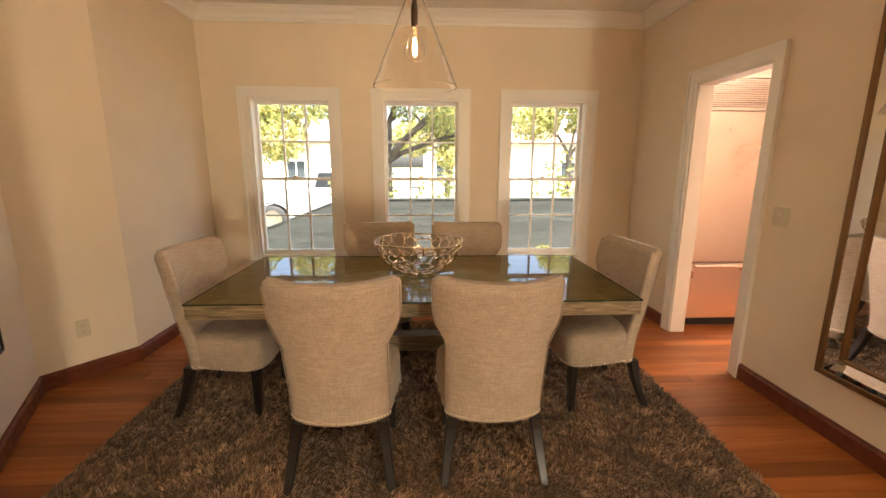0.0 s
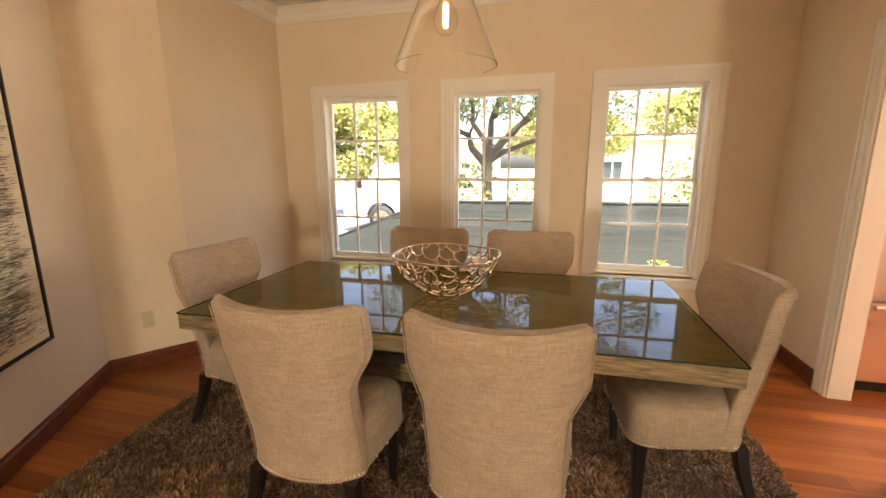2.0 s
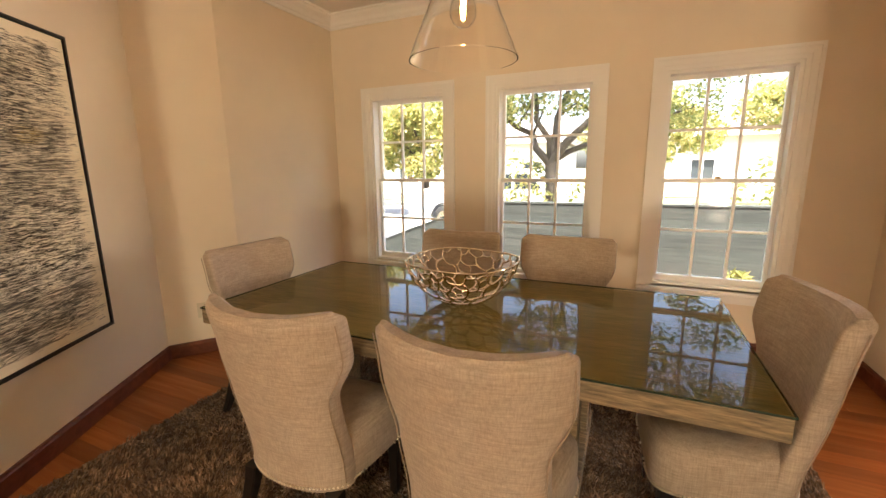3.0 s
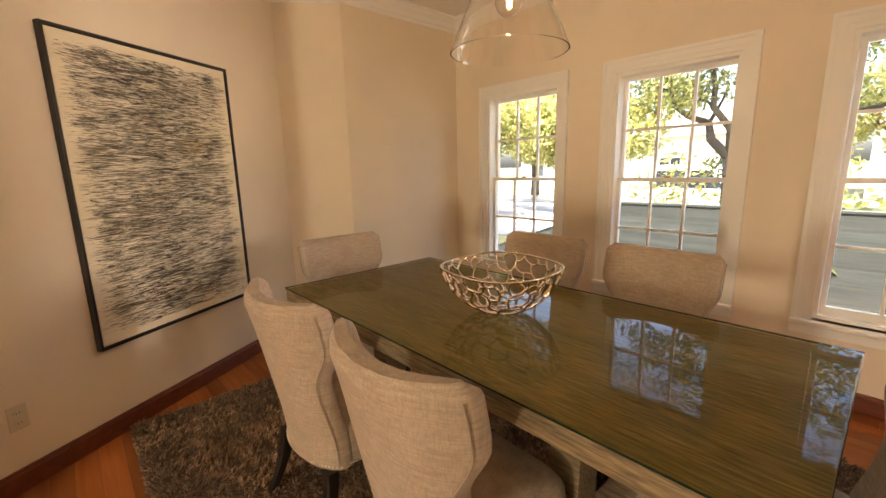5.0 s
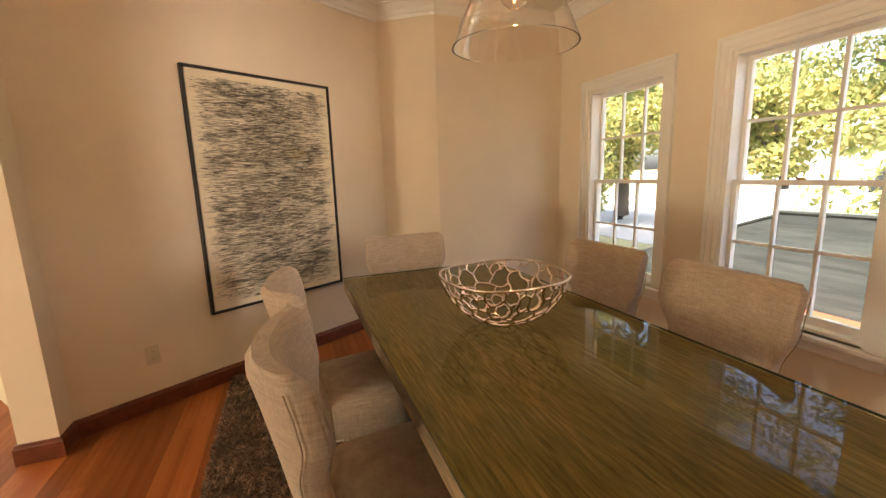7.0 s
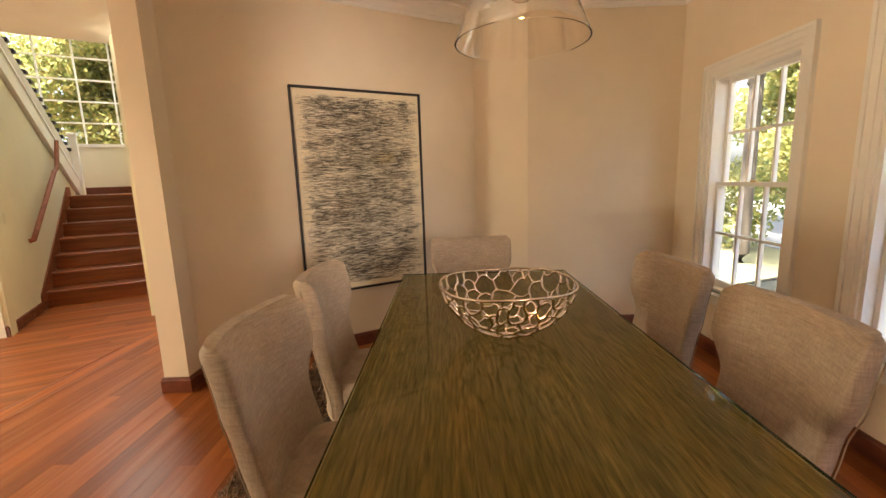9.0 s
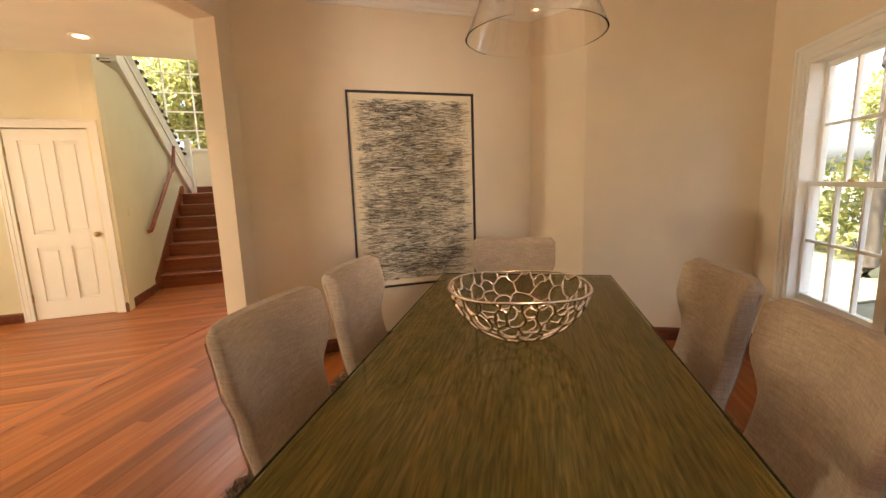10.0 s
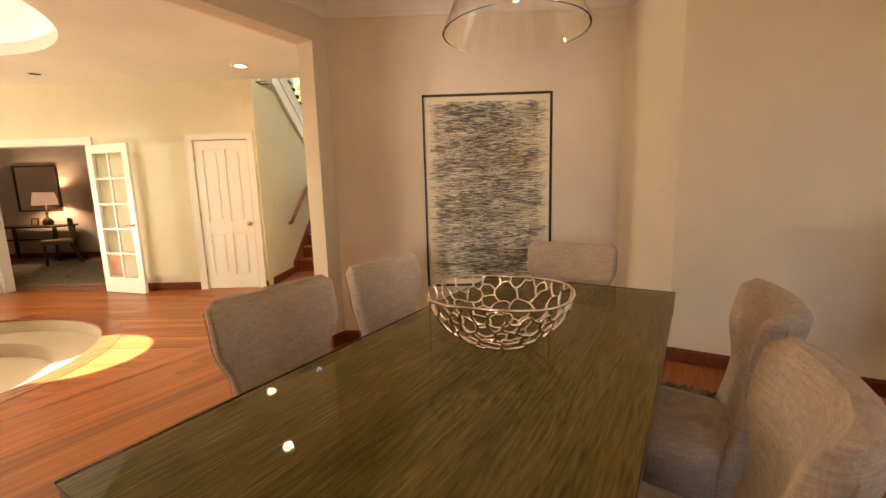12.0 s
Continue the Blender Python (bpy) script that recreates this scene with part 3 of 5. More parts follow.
def french_leaf(m, label):
    w, h = 0.76, 2.03
    leaf = tagged(new("french_door"), label, "door", "study doors")
    leaf.matrix_world = m
    bm = bm_new()
    st, bot, top = 0.10, 0.22, 0.11
    box(bm, 0, 0, 0.01, st, 0.038, h)
    box(bm, w - st, 0, 0.01, w, 0.038, h)
    box(bm, st, 0, 0.01, w - st, 0.038, bot)
    box(bm, st, 0, h - top, w - st, 0.038, h)
    part("door_frame", bm, M_TRIM, leaf)
    gw, gh = (w - 2 * st) / 2, (h - top - bot) / 5
    bm = bm_new()
    box(bm, w / 2 - 0.011, 0.006, bot, w / 2 + 0.011, 0.032, h - top)
    for j in range(1, 5):
        for a, b in ((st, w / 2 - 0.011), (w / 2 + 0.011, w - st)):
            box(bm, a, 0.006, bot + gh * j - 0.011, b, 0.032, bot + gh * j + 0.011)
    part("glazing_bar", bm, M_TRIM, leaf)
    for i in range(2):
        for j in range(5):
            bm = bm_new()
            vs = [bm.verts.new(p) for p in ((st + gw * i, 0.019, bot + gh * j), (st + gw * (i + 1), 0.019, bot + gh * j), (st + gw * (i + 1), 0.019, bot + gh * (j + 1)), (st + gw * i, 0.019, bot + gh * (j + 1)))]
            bm.faces.new(vs)
            part("pane", bm, M_PANE, leaf).visible_shadow = False
    for y, sgn in ((0.0, -1), (0.038, 1)):
        bm = bm_new()
        lathe(bm, [(0.022, 0), (0.022, 0.006), (0.009, 0.01), (0.009, 0.04), (0.0, 0.042)], 14)
        bmesh.ops.transform(bm, matrix=pose(w - 0.05, y, 0.95, 90 if sgn < 0 else -90), verts=bm.verts)
        tube(bm, [(w - 0.05, y + sgn * 0.036, 0.95), (w - 0.16, y + sgn * 0.04, 0.955)], 0.008, 8)
        part("door_handle", bm, M_BRASS, leaf, "brass lever handle", True)
    return leaf


hx, hy = closet_pt(2.99, 0.04)
french_leaf(pose(hx, hy, 0, 0, 0, 104), "white glazed study door swung open against the foyer wall")
hx, hy = closet_pt(1.45, 0.04)
french_leaf(pose(hx, hy, 0, 0, 0, 318), "white glazed study door standing open into the foyer")

# ---- stair ----
RISE, RUN, TREADS = 0.187, 0.272, 7
stair = thing("staircase", "dark red-brown wooden stair rising to a landing", "stairs", STAIR)
for k in range(TREADS):
    last = k == TREADS - 1
    bm = bm_new()
    box(bm, k * RUN, -1.14, -0.02 if k == 0 else k * RISE - 0.03, k * RUN + 0.02, -0.002, (k + 1) * RISE - 0.028)
    part("riser", bm, M_STAIR, stair)
    bm = bm_new()
    box(bm, k * RUN - 0.028, -1.14, (k + 1) * RISE - 0.028, 2.79 if last else (k + 1) * RUN + 0.02, -0.002 if not last else 1.1, (k + 1) * RISE, bevel=0.009)
    part("tread", bm, M_STAIR, stair)
bm = bm_new()
for x0, z0, x1, z1 in ((0.02, 0.16, 1.66, 1.30),):
    vs = [(x0 - 0.2, 0.02), (x0 - 0.05, 0.02), (x1 + 0.1, z1 + 0.02), (x1 + 0.1, z1 + 0.14), (x1 - 0.05, z1 + 0.14), (x0 - 0.2, z0 + 0.02)]
    a = [bm.verts.new((x, -0.016, z)) for x, z in vs]
    b = [bm.verts.new((x, -0.001, z)) for x, z in vs]
    bm.faces.new(a)
    bm.faces.new(b[::-1])
    for i in range(len(vs)):
        bm.faces.new((a[i], a[(i + 1) % len(vs)], b[(i + 1) % len(vs)], b[i]))
part("skirting", bm, M_STAIR, stair)
bm = bm_new()
box(bm, 2.78, -1.14, 1.31, 2.80, 0.0, 1.43)
part("landing_baseboard", bm, M_BASE, stair)
# upper flight that returns over the wall: white stringer with stepped edge
up = thing("upper_stair_flight", "white stair stringer with stepped upper edge", "stairs", STAIR)
bm = bm_new()
def slab(bm, outline, y0, y1):
    a = [bm.verts.new((x, y0, z)) for x, z in outline]
    b = [bm.verts.new((x, y1, z)) for x, z in outline]
    bm.faces.new(a)
    bm.faces.new(b[::-1])
    for i in range(len(outline)):
        bm.faces.new((a[i], a[(i + 1) % len(outline)], b[(i + 1) % len(outline)], b[i]))
slab(bm, [(2.23, 1.29), (2.23, 1.54), (-0.47, 3.14), (-0.52, 2.92)], -0.045, 0.13)
part("stringer", bm, M_TRIM, up)
bm = bm_new()
slab(bm, [(2.23, 1.54), (2.23, 1.58), (-0.47, 3.18), (-0.47, 3.14)], -0.06, 0.02)
part("stringer_cap", bm, M_TRIM, up)
for k in range(9):
    bm = bm_new()
    x = 2.05 - 0.285 * k
    z = 1.61 + 0.168 * k
    box(bm, x - 0.285, 0.02, z - 0.05, x + 0.03, 1.1, z, bevel=0.008)
    part("tread", bm, M_STAIR, up)
    bm = bm_new()
    box(bm, x - 0.02, 0.0, z - 0.2, x, 1.1, z - 0.05)
    part("riser", bm, M_TRIM, up)
    bm = bm_new()
    slab(bm, [(x - 0.29, z), (x - 0.02, z), (x - 0.02, z + 0.10), (x - 0.24, z + 0.14)], 0.30, 0.9)
    part("stair_carpet", bm, paint("stair_carpet", (0.5, 0.46, 0.38), 0.95, 0.2) if k == 0 else bpy.data.materials["stair_carpet"], up)
bm = bm_new()
teeth = [(2.23, 1.58)]
for k in range(18):
    x, z = 2.17 - 0.1425 * k, 2.02 + 0.084 * k
    teeth += [(x, z), (x - 0.125, z + 0.01)]
teeth += [(-0.47, 3.54), (-0.47, 3.18)]
slab(bm, teeth, 0.0, 0.05)
part("stepped_panel", bm, paint("stepped_panel_paint", (0.62, 0.58, 0.50), 0.7, 0.15), up, "pale stepped panel with scalloped edge")
for k in range(18):
    bm = bm_new()
    x, z = 2.17 - 0.1425 * k, 2.02 + 0.084 * k
    box(bm, x - 0.06, -0.03, z - 0.02, x + 0.025, 0.06, z + 0.035, bevel=0.014)
    part("tread_end", bm, M_LEG, up, "dark rounded tread end")
# handrail along the lower flight
rail = thing("handrail", "reddish-brown wooden handrail on brass brackets", "handrail", STAIR)
bm = bm_new()
tube(bm, [(-0.30, -0.03, 0.84), (-0.29, -0.07, 0.85), (-0.2, -0.075, 0.92), (0.88, -0.075, 1.64), (1.02, -0.075, 1.69), (1.14, -0.07, 1.84), (1.30, -0.06, 2.08)], 0.026, 12)
part("rail", bm, M_RAIL, rail, smooth=True)
for x in (0.1, 0.75):
    bm = bm_new()
    z = 0.92 + (x + 0.2) * 0.671
    tube(bm, [(x, 0.0, z - 0.10), (x, -0.05, z - 0.09), (x, -0.073, z - 0.03)], 0.007, 8)
    part("bracket", bm, M_BRASS, rail)
bm = bm_new()
box(bm, 2.24, -0.09, 1.31, 2.34, 0.01, 2.26, bevel=0.008)
box(bm, 2.225, -0.105, 2.26, 2.355, 0.025, 2.30, bevel=0.01)
tagged(part("newel_post", bm, M_TRIM, None, m=STAIR), "square white painted newel post on the landing", "post")
# landing window
lw = tagged(new("window_4"), "tall white landing window with many small panes", "window", kind="structure")
lw.matrix_world = STAIR
bm = bm_new()
for y in (-1.12, 0.86):
    box(bm, 2.80, y, 2.16, 2.92, y + 0.04, 4.7)
box(bm, 2.78, -1.16, 2.12, 2.93, 0.94, 2.17)
box(bm, 2.80, -1.08, 4.66, 2.92, 0.86, 4.7)
part("window_frame", bm, M_TRIM, lw)
bm = bm_new()
for k in range(1, 4):
    y = -1.08 + 1.94 * k / 4
    box(bm, 2.85, y - 0.012, 2.17, 2.88, y + 0.012, 4.66)
for k in range(1, 7):
    z = 2.17 + 2.49 * k / 7
    box(bm, 2.853, -1.08, z - 0.012, 2.877, 0.86, z + 0.012)
part("glazing_bar", bm, M_TRIM, lw)

# ---- sunken entry ----
entry = tagged(new("sunken_entry"), "round sunken entry of cream limestone with two steps", "floor", kind="structure")
bm = bm_new()
lathe(bm, [(1.50, 0.0), (1.50, -0.15), (1.12, -0.15), (1.12, -0.30), (0.0, -0.30)], 96, (0, 0), False)
lathe(bm, [(1.50, 0.0), (1.53, 0.0), (1.53, -0.4), (0, -0.4)], 96, (0, 0), False)
st = part("entry_steps", bm, M_STONE, entry)
entry.location = (DOME[0], DOME[1], 0)
bm = bm_new()
lathe(bm, [(1.495, -0.02), (1.495, 0.004), (1.50, 0.006), (1.665, 0.004), (1.67, -0.01)], 96, (0, 0), False)
part("border_ring", bm, M_PLANK_DARK, entry, "curved dark wooden nosing")

# ---- dining table ----
TX0, TX1, TY0, TY1, TZ = -1.145, 1.09, 1.93, 2.985, 0.76
table = thing("dining_table", "weathered grey-brown wooden dining table on trestle legs", "table", pose((TX0 + TX1) / 2, (TY0 + TY1) / 2, 0))
hx, hy = (TX1 - TX0) / 2, (TY1 - TY0) / 2
bm = bm_new()
box(bm, -hx, -hy, TZ - 0.08, hx, hy, TZ - 0.009, bevel=0.003, seg=2)
part("tabletop", bm, M_TABLE, table)
for sx in (-0.52, 0.52):
    bm = bm_new()
    box(bm, sx - 0.055, -0.32, 0.10, sx + 0.055, -0.20, TZ - 0.14, bevel=0.005)
    box(bm, sx - 0.055, 0.20, 0.10, sx + 0.055, 0.32, TZ - 0.14, bevel=0.005)
    box(bm, sx - 0.06, -0.42, TZ - 0.14, sx + 0.06, 0.42, TZ - 0.081, bevel=0.005)
    box(bm, sx - 0.065, -0.42, 0.03, sx + 0.065, 0.42, 0.10, bevel=0.008)
    part("trestle", bm, M_TABLE, table)
bm = bm_new()
box(bm, -0.465, -0.05, 0.28, 0.465, 0.05, 0.38, bevel=0.005)
part("stretcher", bm, M_TABLE, table)
bm = bm_new()
box(bm, -hx - 0.004, -hy - 0.004, 0, hx + 0.004, hy + 0.004, 0.0085, bevel=0.002, seg=2)
low = min(f.calc_center_median().z for f in bm.faces)
bmesh.ops.delete(bm, geom=[f for f in bm.faces if f.calc_center_median().z < low + 1e-5], context="FACES_ONLY")
gl = tagged(part("glass_tabletop", bm, M_GLASS_TOP, None, m=pose((TX0 + TX1) / 2, (TY0 + TY1) / 2, TZ - 0.0083)), "green-tinted glass sheet laid over the wooden table", "glass")
gl.visible_shadow = False
gl.data.materials.append(M_GLASS_EDGE)
for poly in gl.data.polygons:
    poly.material_index = 0 if poly.normal.z > 0.5 else 1


# ---- upholstered chairs ----
def smooth_step(a, b, x):
    t = min(1, max(0, (x - a) / (b - a)))
    return t * t * (3 - 2 * t)


def back_half(z):
    """Half-width of the chair back by height: straight below, waisted, winged on top."""
    w = 0.220
    return w + 0.058 * smooth_step(0.645, 0.79, z)


def back_y(z):
    return -0.150 - 0.125 * max(0.0, (z - 0.34) / 0.64) ** 1.3


def back_wrap(z):
    """How far the sides of the back come forward of its middle."""
    return 0.088 - 0.022 * smooth_step(0.40, 0.60, z) + 0.020 * smooth_step(0.6, 0.85, z)


def chair_parts():
    ch = new("dining_chair")
    rings = []
    n = 64
    levels = [0.295 + 0.58 * i / 22 for i in range(23)] + [0.892, 0.908, 0.922, 0.934, 0.943, 0.948]
    for z in levels:
        w = back_half(z)
        th = 0.048
        cap = smooth_step(0.905, 0.948, z)
        wr = w - 0.026 * cap ** 2
        tr = th * (1 - 0.55 * cap ** 2)
        wrap = back_wrap(z)
        ring = []
        for k in range(n):
            t = 2 * math.pi * k / n
            c, s = math.cos(t), math.sin(t)
            X = wr * math.copysign(abs(c) ** 0.42, c)
            Y = tr * math.copysign(abs(s) ** 0.55, s)
            u = X / 0.27
            ring.append((X, back_y(z) + Y + wrap * u * u, z + 0.020 * smooth_step(0.6, 0.95, z) * (u * u)))
        rings.append(ring)
    bm = bm_new()
    loft(bm, rings)
    part("backrest", bm, M_LINEN, ch, "oatmeal linen winged back", True)
    # piping along both side seams of the back
    for sx in (-1, 1):
        bm = bm_new()
        pts = []
        for z in [0.32 + 0.59 * i / 24 for i in range(25)]:
            w = back_half(z) * 0.985
            u = w / 0.27
            wrap = back_wrap(z)
            pts.append((sx * w, back_y(z) - 0.036 + wrap * u * u, z + 0.020 * smooth_step(0.6, 0.95, z) * u * u))
        tube(bm, pts, 0.0020, 6)
        part("piping", bm, M_PIPING, ch, smooth=True)
    # seat
    rings = []
    for z, inset in ((0.295, 0.008), (0.305, 0.0), (0.42, 0.0), (0.452, 0.004), (0.472, 0.016), (0.486, 0.045), (0.493, 0.10), (0.496, 0.16)):
        ring = []
        for k in range(n):
            t = 2 * math.pi * k / n
            c, s = math.cos(t), math.sin(t)
            Y = 0.055 + (0.225 - inset) * math.copysign(abs(s) ** 0.32, s)
            half = 0.218 + 0.036 * smooth_step(-0.15, 0.2, Y)
            X = (half - inset) * math.copysign(abs(c) ** 0.32, c)
            ring.append((X, Y + 0.07 * (X / 0.22) ** 2 * max(0.0, -s), z))
        rings.append(ring)
    bm = bm_new()
    loft(bm, rings)
    seat = part("seat", bm, M_LINEN, ch, "", True)
    # nailheads along the lower edge
    bm = bm_new()
    total = 132
    for k in range(total):
        t = 2 * math.pi * k / total
        c, s = math.cos(t), math.sin(t)
        Y = 0.055 + 0.227 * math.copysign(abs(s) ** 0.32, s)
        half = 0.220 + 0.036 * smooth_step(-0.15, 0.2, Y)
        X = half * math.copysign(abs(c) ** 0.32, c)
        Y += 0.07 * (X / 0.22) ** 2 * max(0.0, -s)
        if Y < -0.09:
            continue
        bmesh.ops.create_icosphere(bm, subdivisions=1, radius=0.0056, matrix=Matrix.Translation((X, Y, 0.309)))
    for k in range(37):
        X = -0.216 + 0.432 * k / 36
        u = X / 0.27
        e = abs(X) / 0.2215
        bmesh.ops.create_icosphere(bm, subdivisions=1, radius=0.0056, matrix=Matrix.Translation((X, back_y(0.34) - 0.051 * (1 - e ** 2.38) ** 0.275 + back_wrap(0.309) * u * u, 0.309)))
    tagged(part("nailhead_trim", bm, M_NAIL, ch, "row of pewter nailheads", True), kind="stuff")
    for sx in (-1, 1):
        for y0, y1, x0, x1 in ((0.225, 0.215, 0.205, 0.20), (-0.15, -0.235, 0.185, 0.225)):
            bm = bm_new()
            rs = []
            for i in range(7):
                f = i / 6
                hw = 0.026 - 0.010 * f
                yy = y0 + (y1 - y0) * (f ** 1.6)
                xx = sx * (x0 + (x1 - x0) * f)
                z = 0.297 - 0.295 * f
                rs.append([(xx + a * hw, yy + b * hw, z) for a, b in ((-1, -0.8), (-0.8, -1), (0.8, -1), (1, -0.8), (1, 0.8), (0.8, 1), (-0.8, 1), (-1, 0.8))])
            loft(bm, rs)
            part("leg", bm, M_LEG, ch)
    return ch


RUGZ = 0.010
chair = chair_parts()
tagged(chair, "oatmeal linen dining chair with winged back and nailheads", "chair", "chairs round the table")
SEATS = [(-0.375, 1.815, 1, 1), (0.312, 1.815, -1, 1), (-1.15, 2.38, -92, 1), (1.05, 2.365, 95, 1), (-0.345, 3.08, 181, 1), (0.335, 3.07, 178, 1)]
chair.matrix_world = pose(SEATS[0][0], SEATS[0][1], RUGZ, 0, 0, SEATS[0][2])
for x, y, turn, _ in SEATS[1:]:
    copy_thing(chair, pose(x, y, RUGZ, 0, 0, turn))

# ---- wire bowl ----
BOWL = (-0.03, 2.455, TZ)
from mathutils.geometry import delaunay_2d_cdt
rng = random.Random(5)


def bowl_point(p, lift=0.0):
    r = min(1.0, p.length)
    a = math.atan2(p.y, p.x)
    ang = r * radians(78)
    rad = 0.263 * math.sin(ang) / math.sin(radians(78))
    z = 0.0055 + 0.206 * (1 - math.cos(ang)) / (1 - math.cos(radians(78)))
    wob = 0.006 * math.sin(3 * a + 1) * r * r
    return Vector((rad * math.cos(a), rad * math.sin(a), z + wob))


def bowl_mesh():
    pts = []
    for ring, count in ((0.10, 4), (0.28, 9), (0.46, 13), (0.64, 18), (0.81, 22), (0.97, 25), (1.15, 27), (1.4, 28)):
        off = rng.random() * 6.28
        for k in range(count):
            a = off + 2 * math.pi * (k + rng.uniform(-0.42, 0.42)) / count
            r = ring + rng.uniform(-0.075, 0.075)
            pts.append(Vector((r * math.cos(a), r * math.sin(a))))
    vs, es, fs, *_ = delaunay_2d_cdt(pts, [], [], 0, 1e-6)
    cen = []
    for f in fs:
        cen.append(sum((vs[i] for i in f), Vector((0, 0))) / 3)
    owner = {}
    for i, f in enumerate(fs):
        for k in range(3):
            owner.setdefault(frozenset((f[k], f[(k + 1) % 3])), []).append(i)
    bm = bm_new()
    for pair in owner.values():
        if len(pair) != 2:
            continue
        a, b = cen[pair[0]], cen[pair[1]]
        if a.length > b.length:
            a, b = b, a
        if a.length >= 1:
            continue
        if b.length > 1:
            lo, hi = 0.0, 1.0
            for _ in range(30):
                mid = (lo + hi) / 2
                if (a + (b - a) * mid).length > 1:
                    hi = mid
                else:
                    lo = mid
            b = a + (b - a) * lo
        side = Vector((-(b - a).y, (b - a).x)) * rng.uniform(-0.22, 0.22)
        line = [bowl_point(a + (b - a) * f + side * math.sin(math.pi * f)) for f in (0, 0.25, 0.5, 0.75, 1)]
        tube(bm, line, 0.0046, 7, radii=[0.0064, 0.0050, 0.0044, 0.0050, 0.0064])
    return bm


bowl = thing("wire_bowl", "open silver wire bowl of irregular cells on the table", "bowl", pose(*BOWL))
part("wire_net", bowl_mesh(), M_SILVER, bowl, smooth=True)
bm = bm_new()
tube(bm, [bowl_point(Vector((math.cos(t), math.sin(t)))) for t in [2 * math.pi * k / 72 for k in range(72)]], 0.005, 8, True)
part("rim", bm, M_SILVER, bowl, smooth=True)

# ---- pendant lamp ----
PEN = (-0.045, 2.515)
pen = thing("pendant_lamp", "clear blown-glass cone pendant with a glowing filament bulb", "lamp", pose(PEN[0], PEN[1], 0))
bm = bm_new()
outer = [(0.240, 1.852)] + [(0.238 - 0.156 * f, 1.860 + 0.375 * f) for f in [i / 22 for i in range(23)]] + [(0.060, 2.29), (0.042, 2.325), (0.028, 2.335)]
inner = [(r - 0.005, z) for r, z in outer[::-1]]
lathe(bm, outer + inner, 64, (0, 0), False)
for v in bm.verts:
    a = math.atan2(v.co.y, v.co.x)
    k = 1 + 0.016 * noise.noise((math.cos(a) * 2.2, math.sin(a) * 2.2, v.co.z * 22)) * smooth_step(2.3, 2.2, v.co.z)
    v.co.x, v.co.y = v.co.x * k, v.co.y * k
sh = part("shade", bm, M_CLEAR, pen, "clear wavy glass cone", True)
sh.visible_shadow = False
bm = bm_new()
lathe(bm, [(0.0, 2.17), (0.017, 2.17), (0.019, 2.20), (0.019, 2.27), (0.012, 2.30), (0.03, 2.335), (0.034, 2.36), (0.012, 2.38), (0.0, 2.38)], 24)
part("socket", bm, M_BRONZE, pen, "dark bronze lamp holder", True)
bm = bm_new()
tube(bm, [(0, 0, 2.37), (0, 0, CEIL - 0.02)], 0.006, 10)
part("rod", bm, M_BRONZE, pen)
bm = bm_new()
lathe(bm, [(0.0, CEIL - 0.03), (0.05, CEIL - 0.028), (0.062, CEIL - 0.012), (0.062, CEIL), (0.0, CEIL)], 28)
part("canopy", bm, M_BRONZE, pen, smooth=True)
bm = bm_new()
bulb_o = [(0.0, 1.985), (0.025, 1.989), (0.045, 2.005), (0.056, 2.03), (0.058, 2.055), (0.050, 2.085), (0.033, 2.115), (0.019, 2.14), (0.014, 2.17)]
lathe(bm, bulb_o + [(max(0.0, r - 0.0012), z + (0.0012 if r < 0.03 else 0)) for r, z in bulb_o[::-1]], 32, (0, 0), False)
bl = part("bulb", bm, M_CLEAR, pen, "clear round glass bulb", True)
bl.visible_shadow = False
bm = bm_new()
for k in range(6):
    a = k * math.pi / 3
    x, y = 0.010 * math.cos(a), 0.010 * math.sin(a)
    tube(bm, [(x * 0.5, y * 0.5, 2.11), (x, y, 2.06), (x * 0.6, y * 0.6, 2.02)], 0.0026, 6)
part("filament", bm, M_FILAMENT, pen, "glowing orange filament")
lamp("pendant_glow", "POINT", 1.6, pose(PEN[0], PEN[1], 2.06), (1.0, 0.66, 0.36), size=0.012)


# ---- ceiling can lamps ----
def can_lamp(x, y, z, watts, spread=150):
    c = thing("recessed_light", "round white recessed ceiling light switched on", "ceiling light", pose(x, y, z), "recessed lights")
    if not watts:
        c["label"] = "round white recessed ceiling light switched off"
    bm = bm_new()
    lathe(bm, [(0.062, 0.0), (0.062, -0.004), (0.095, -0.006), (0.098, 0.0)], 32, (0, 0), False)
    part("trim_ring", bm, M_TRIM, c, smooth=True)
    bm = bm_new()
    lathe(bm, [(0.0, -0.002), (0.061, -0.002)], 28, (0, 0), False)
    part("lamp_face", bm, M_CAN if watts else M_DARK, c, "glowing warm lamp face" if watts else "dark lamp face")
    if watts:
        lamp("can_glow", "SPOT", watts, pose(x, y, z - 0.03), WARM, degrees=spread)


CANS = [(-1.84, -1.62, 2.5), (-1.16, -0.42, 3), (-0.60, -3.80, 0)]
for x, y, w in CANS:
    can_lamp(x, y, CEIL, w)

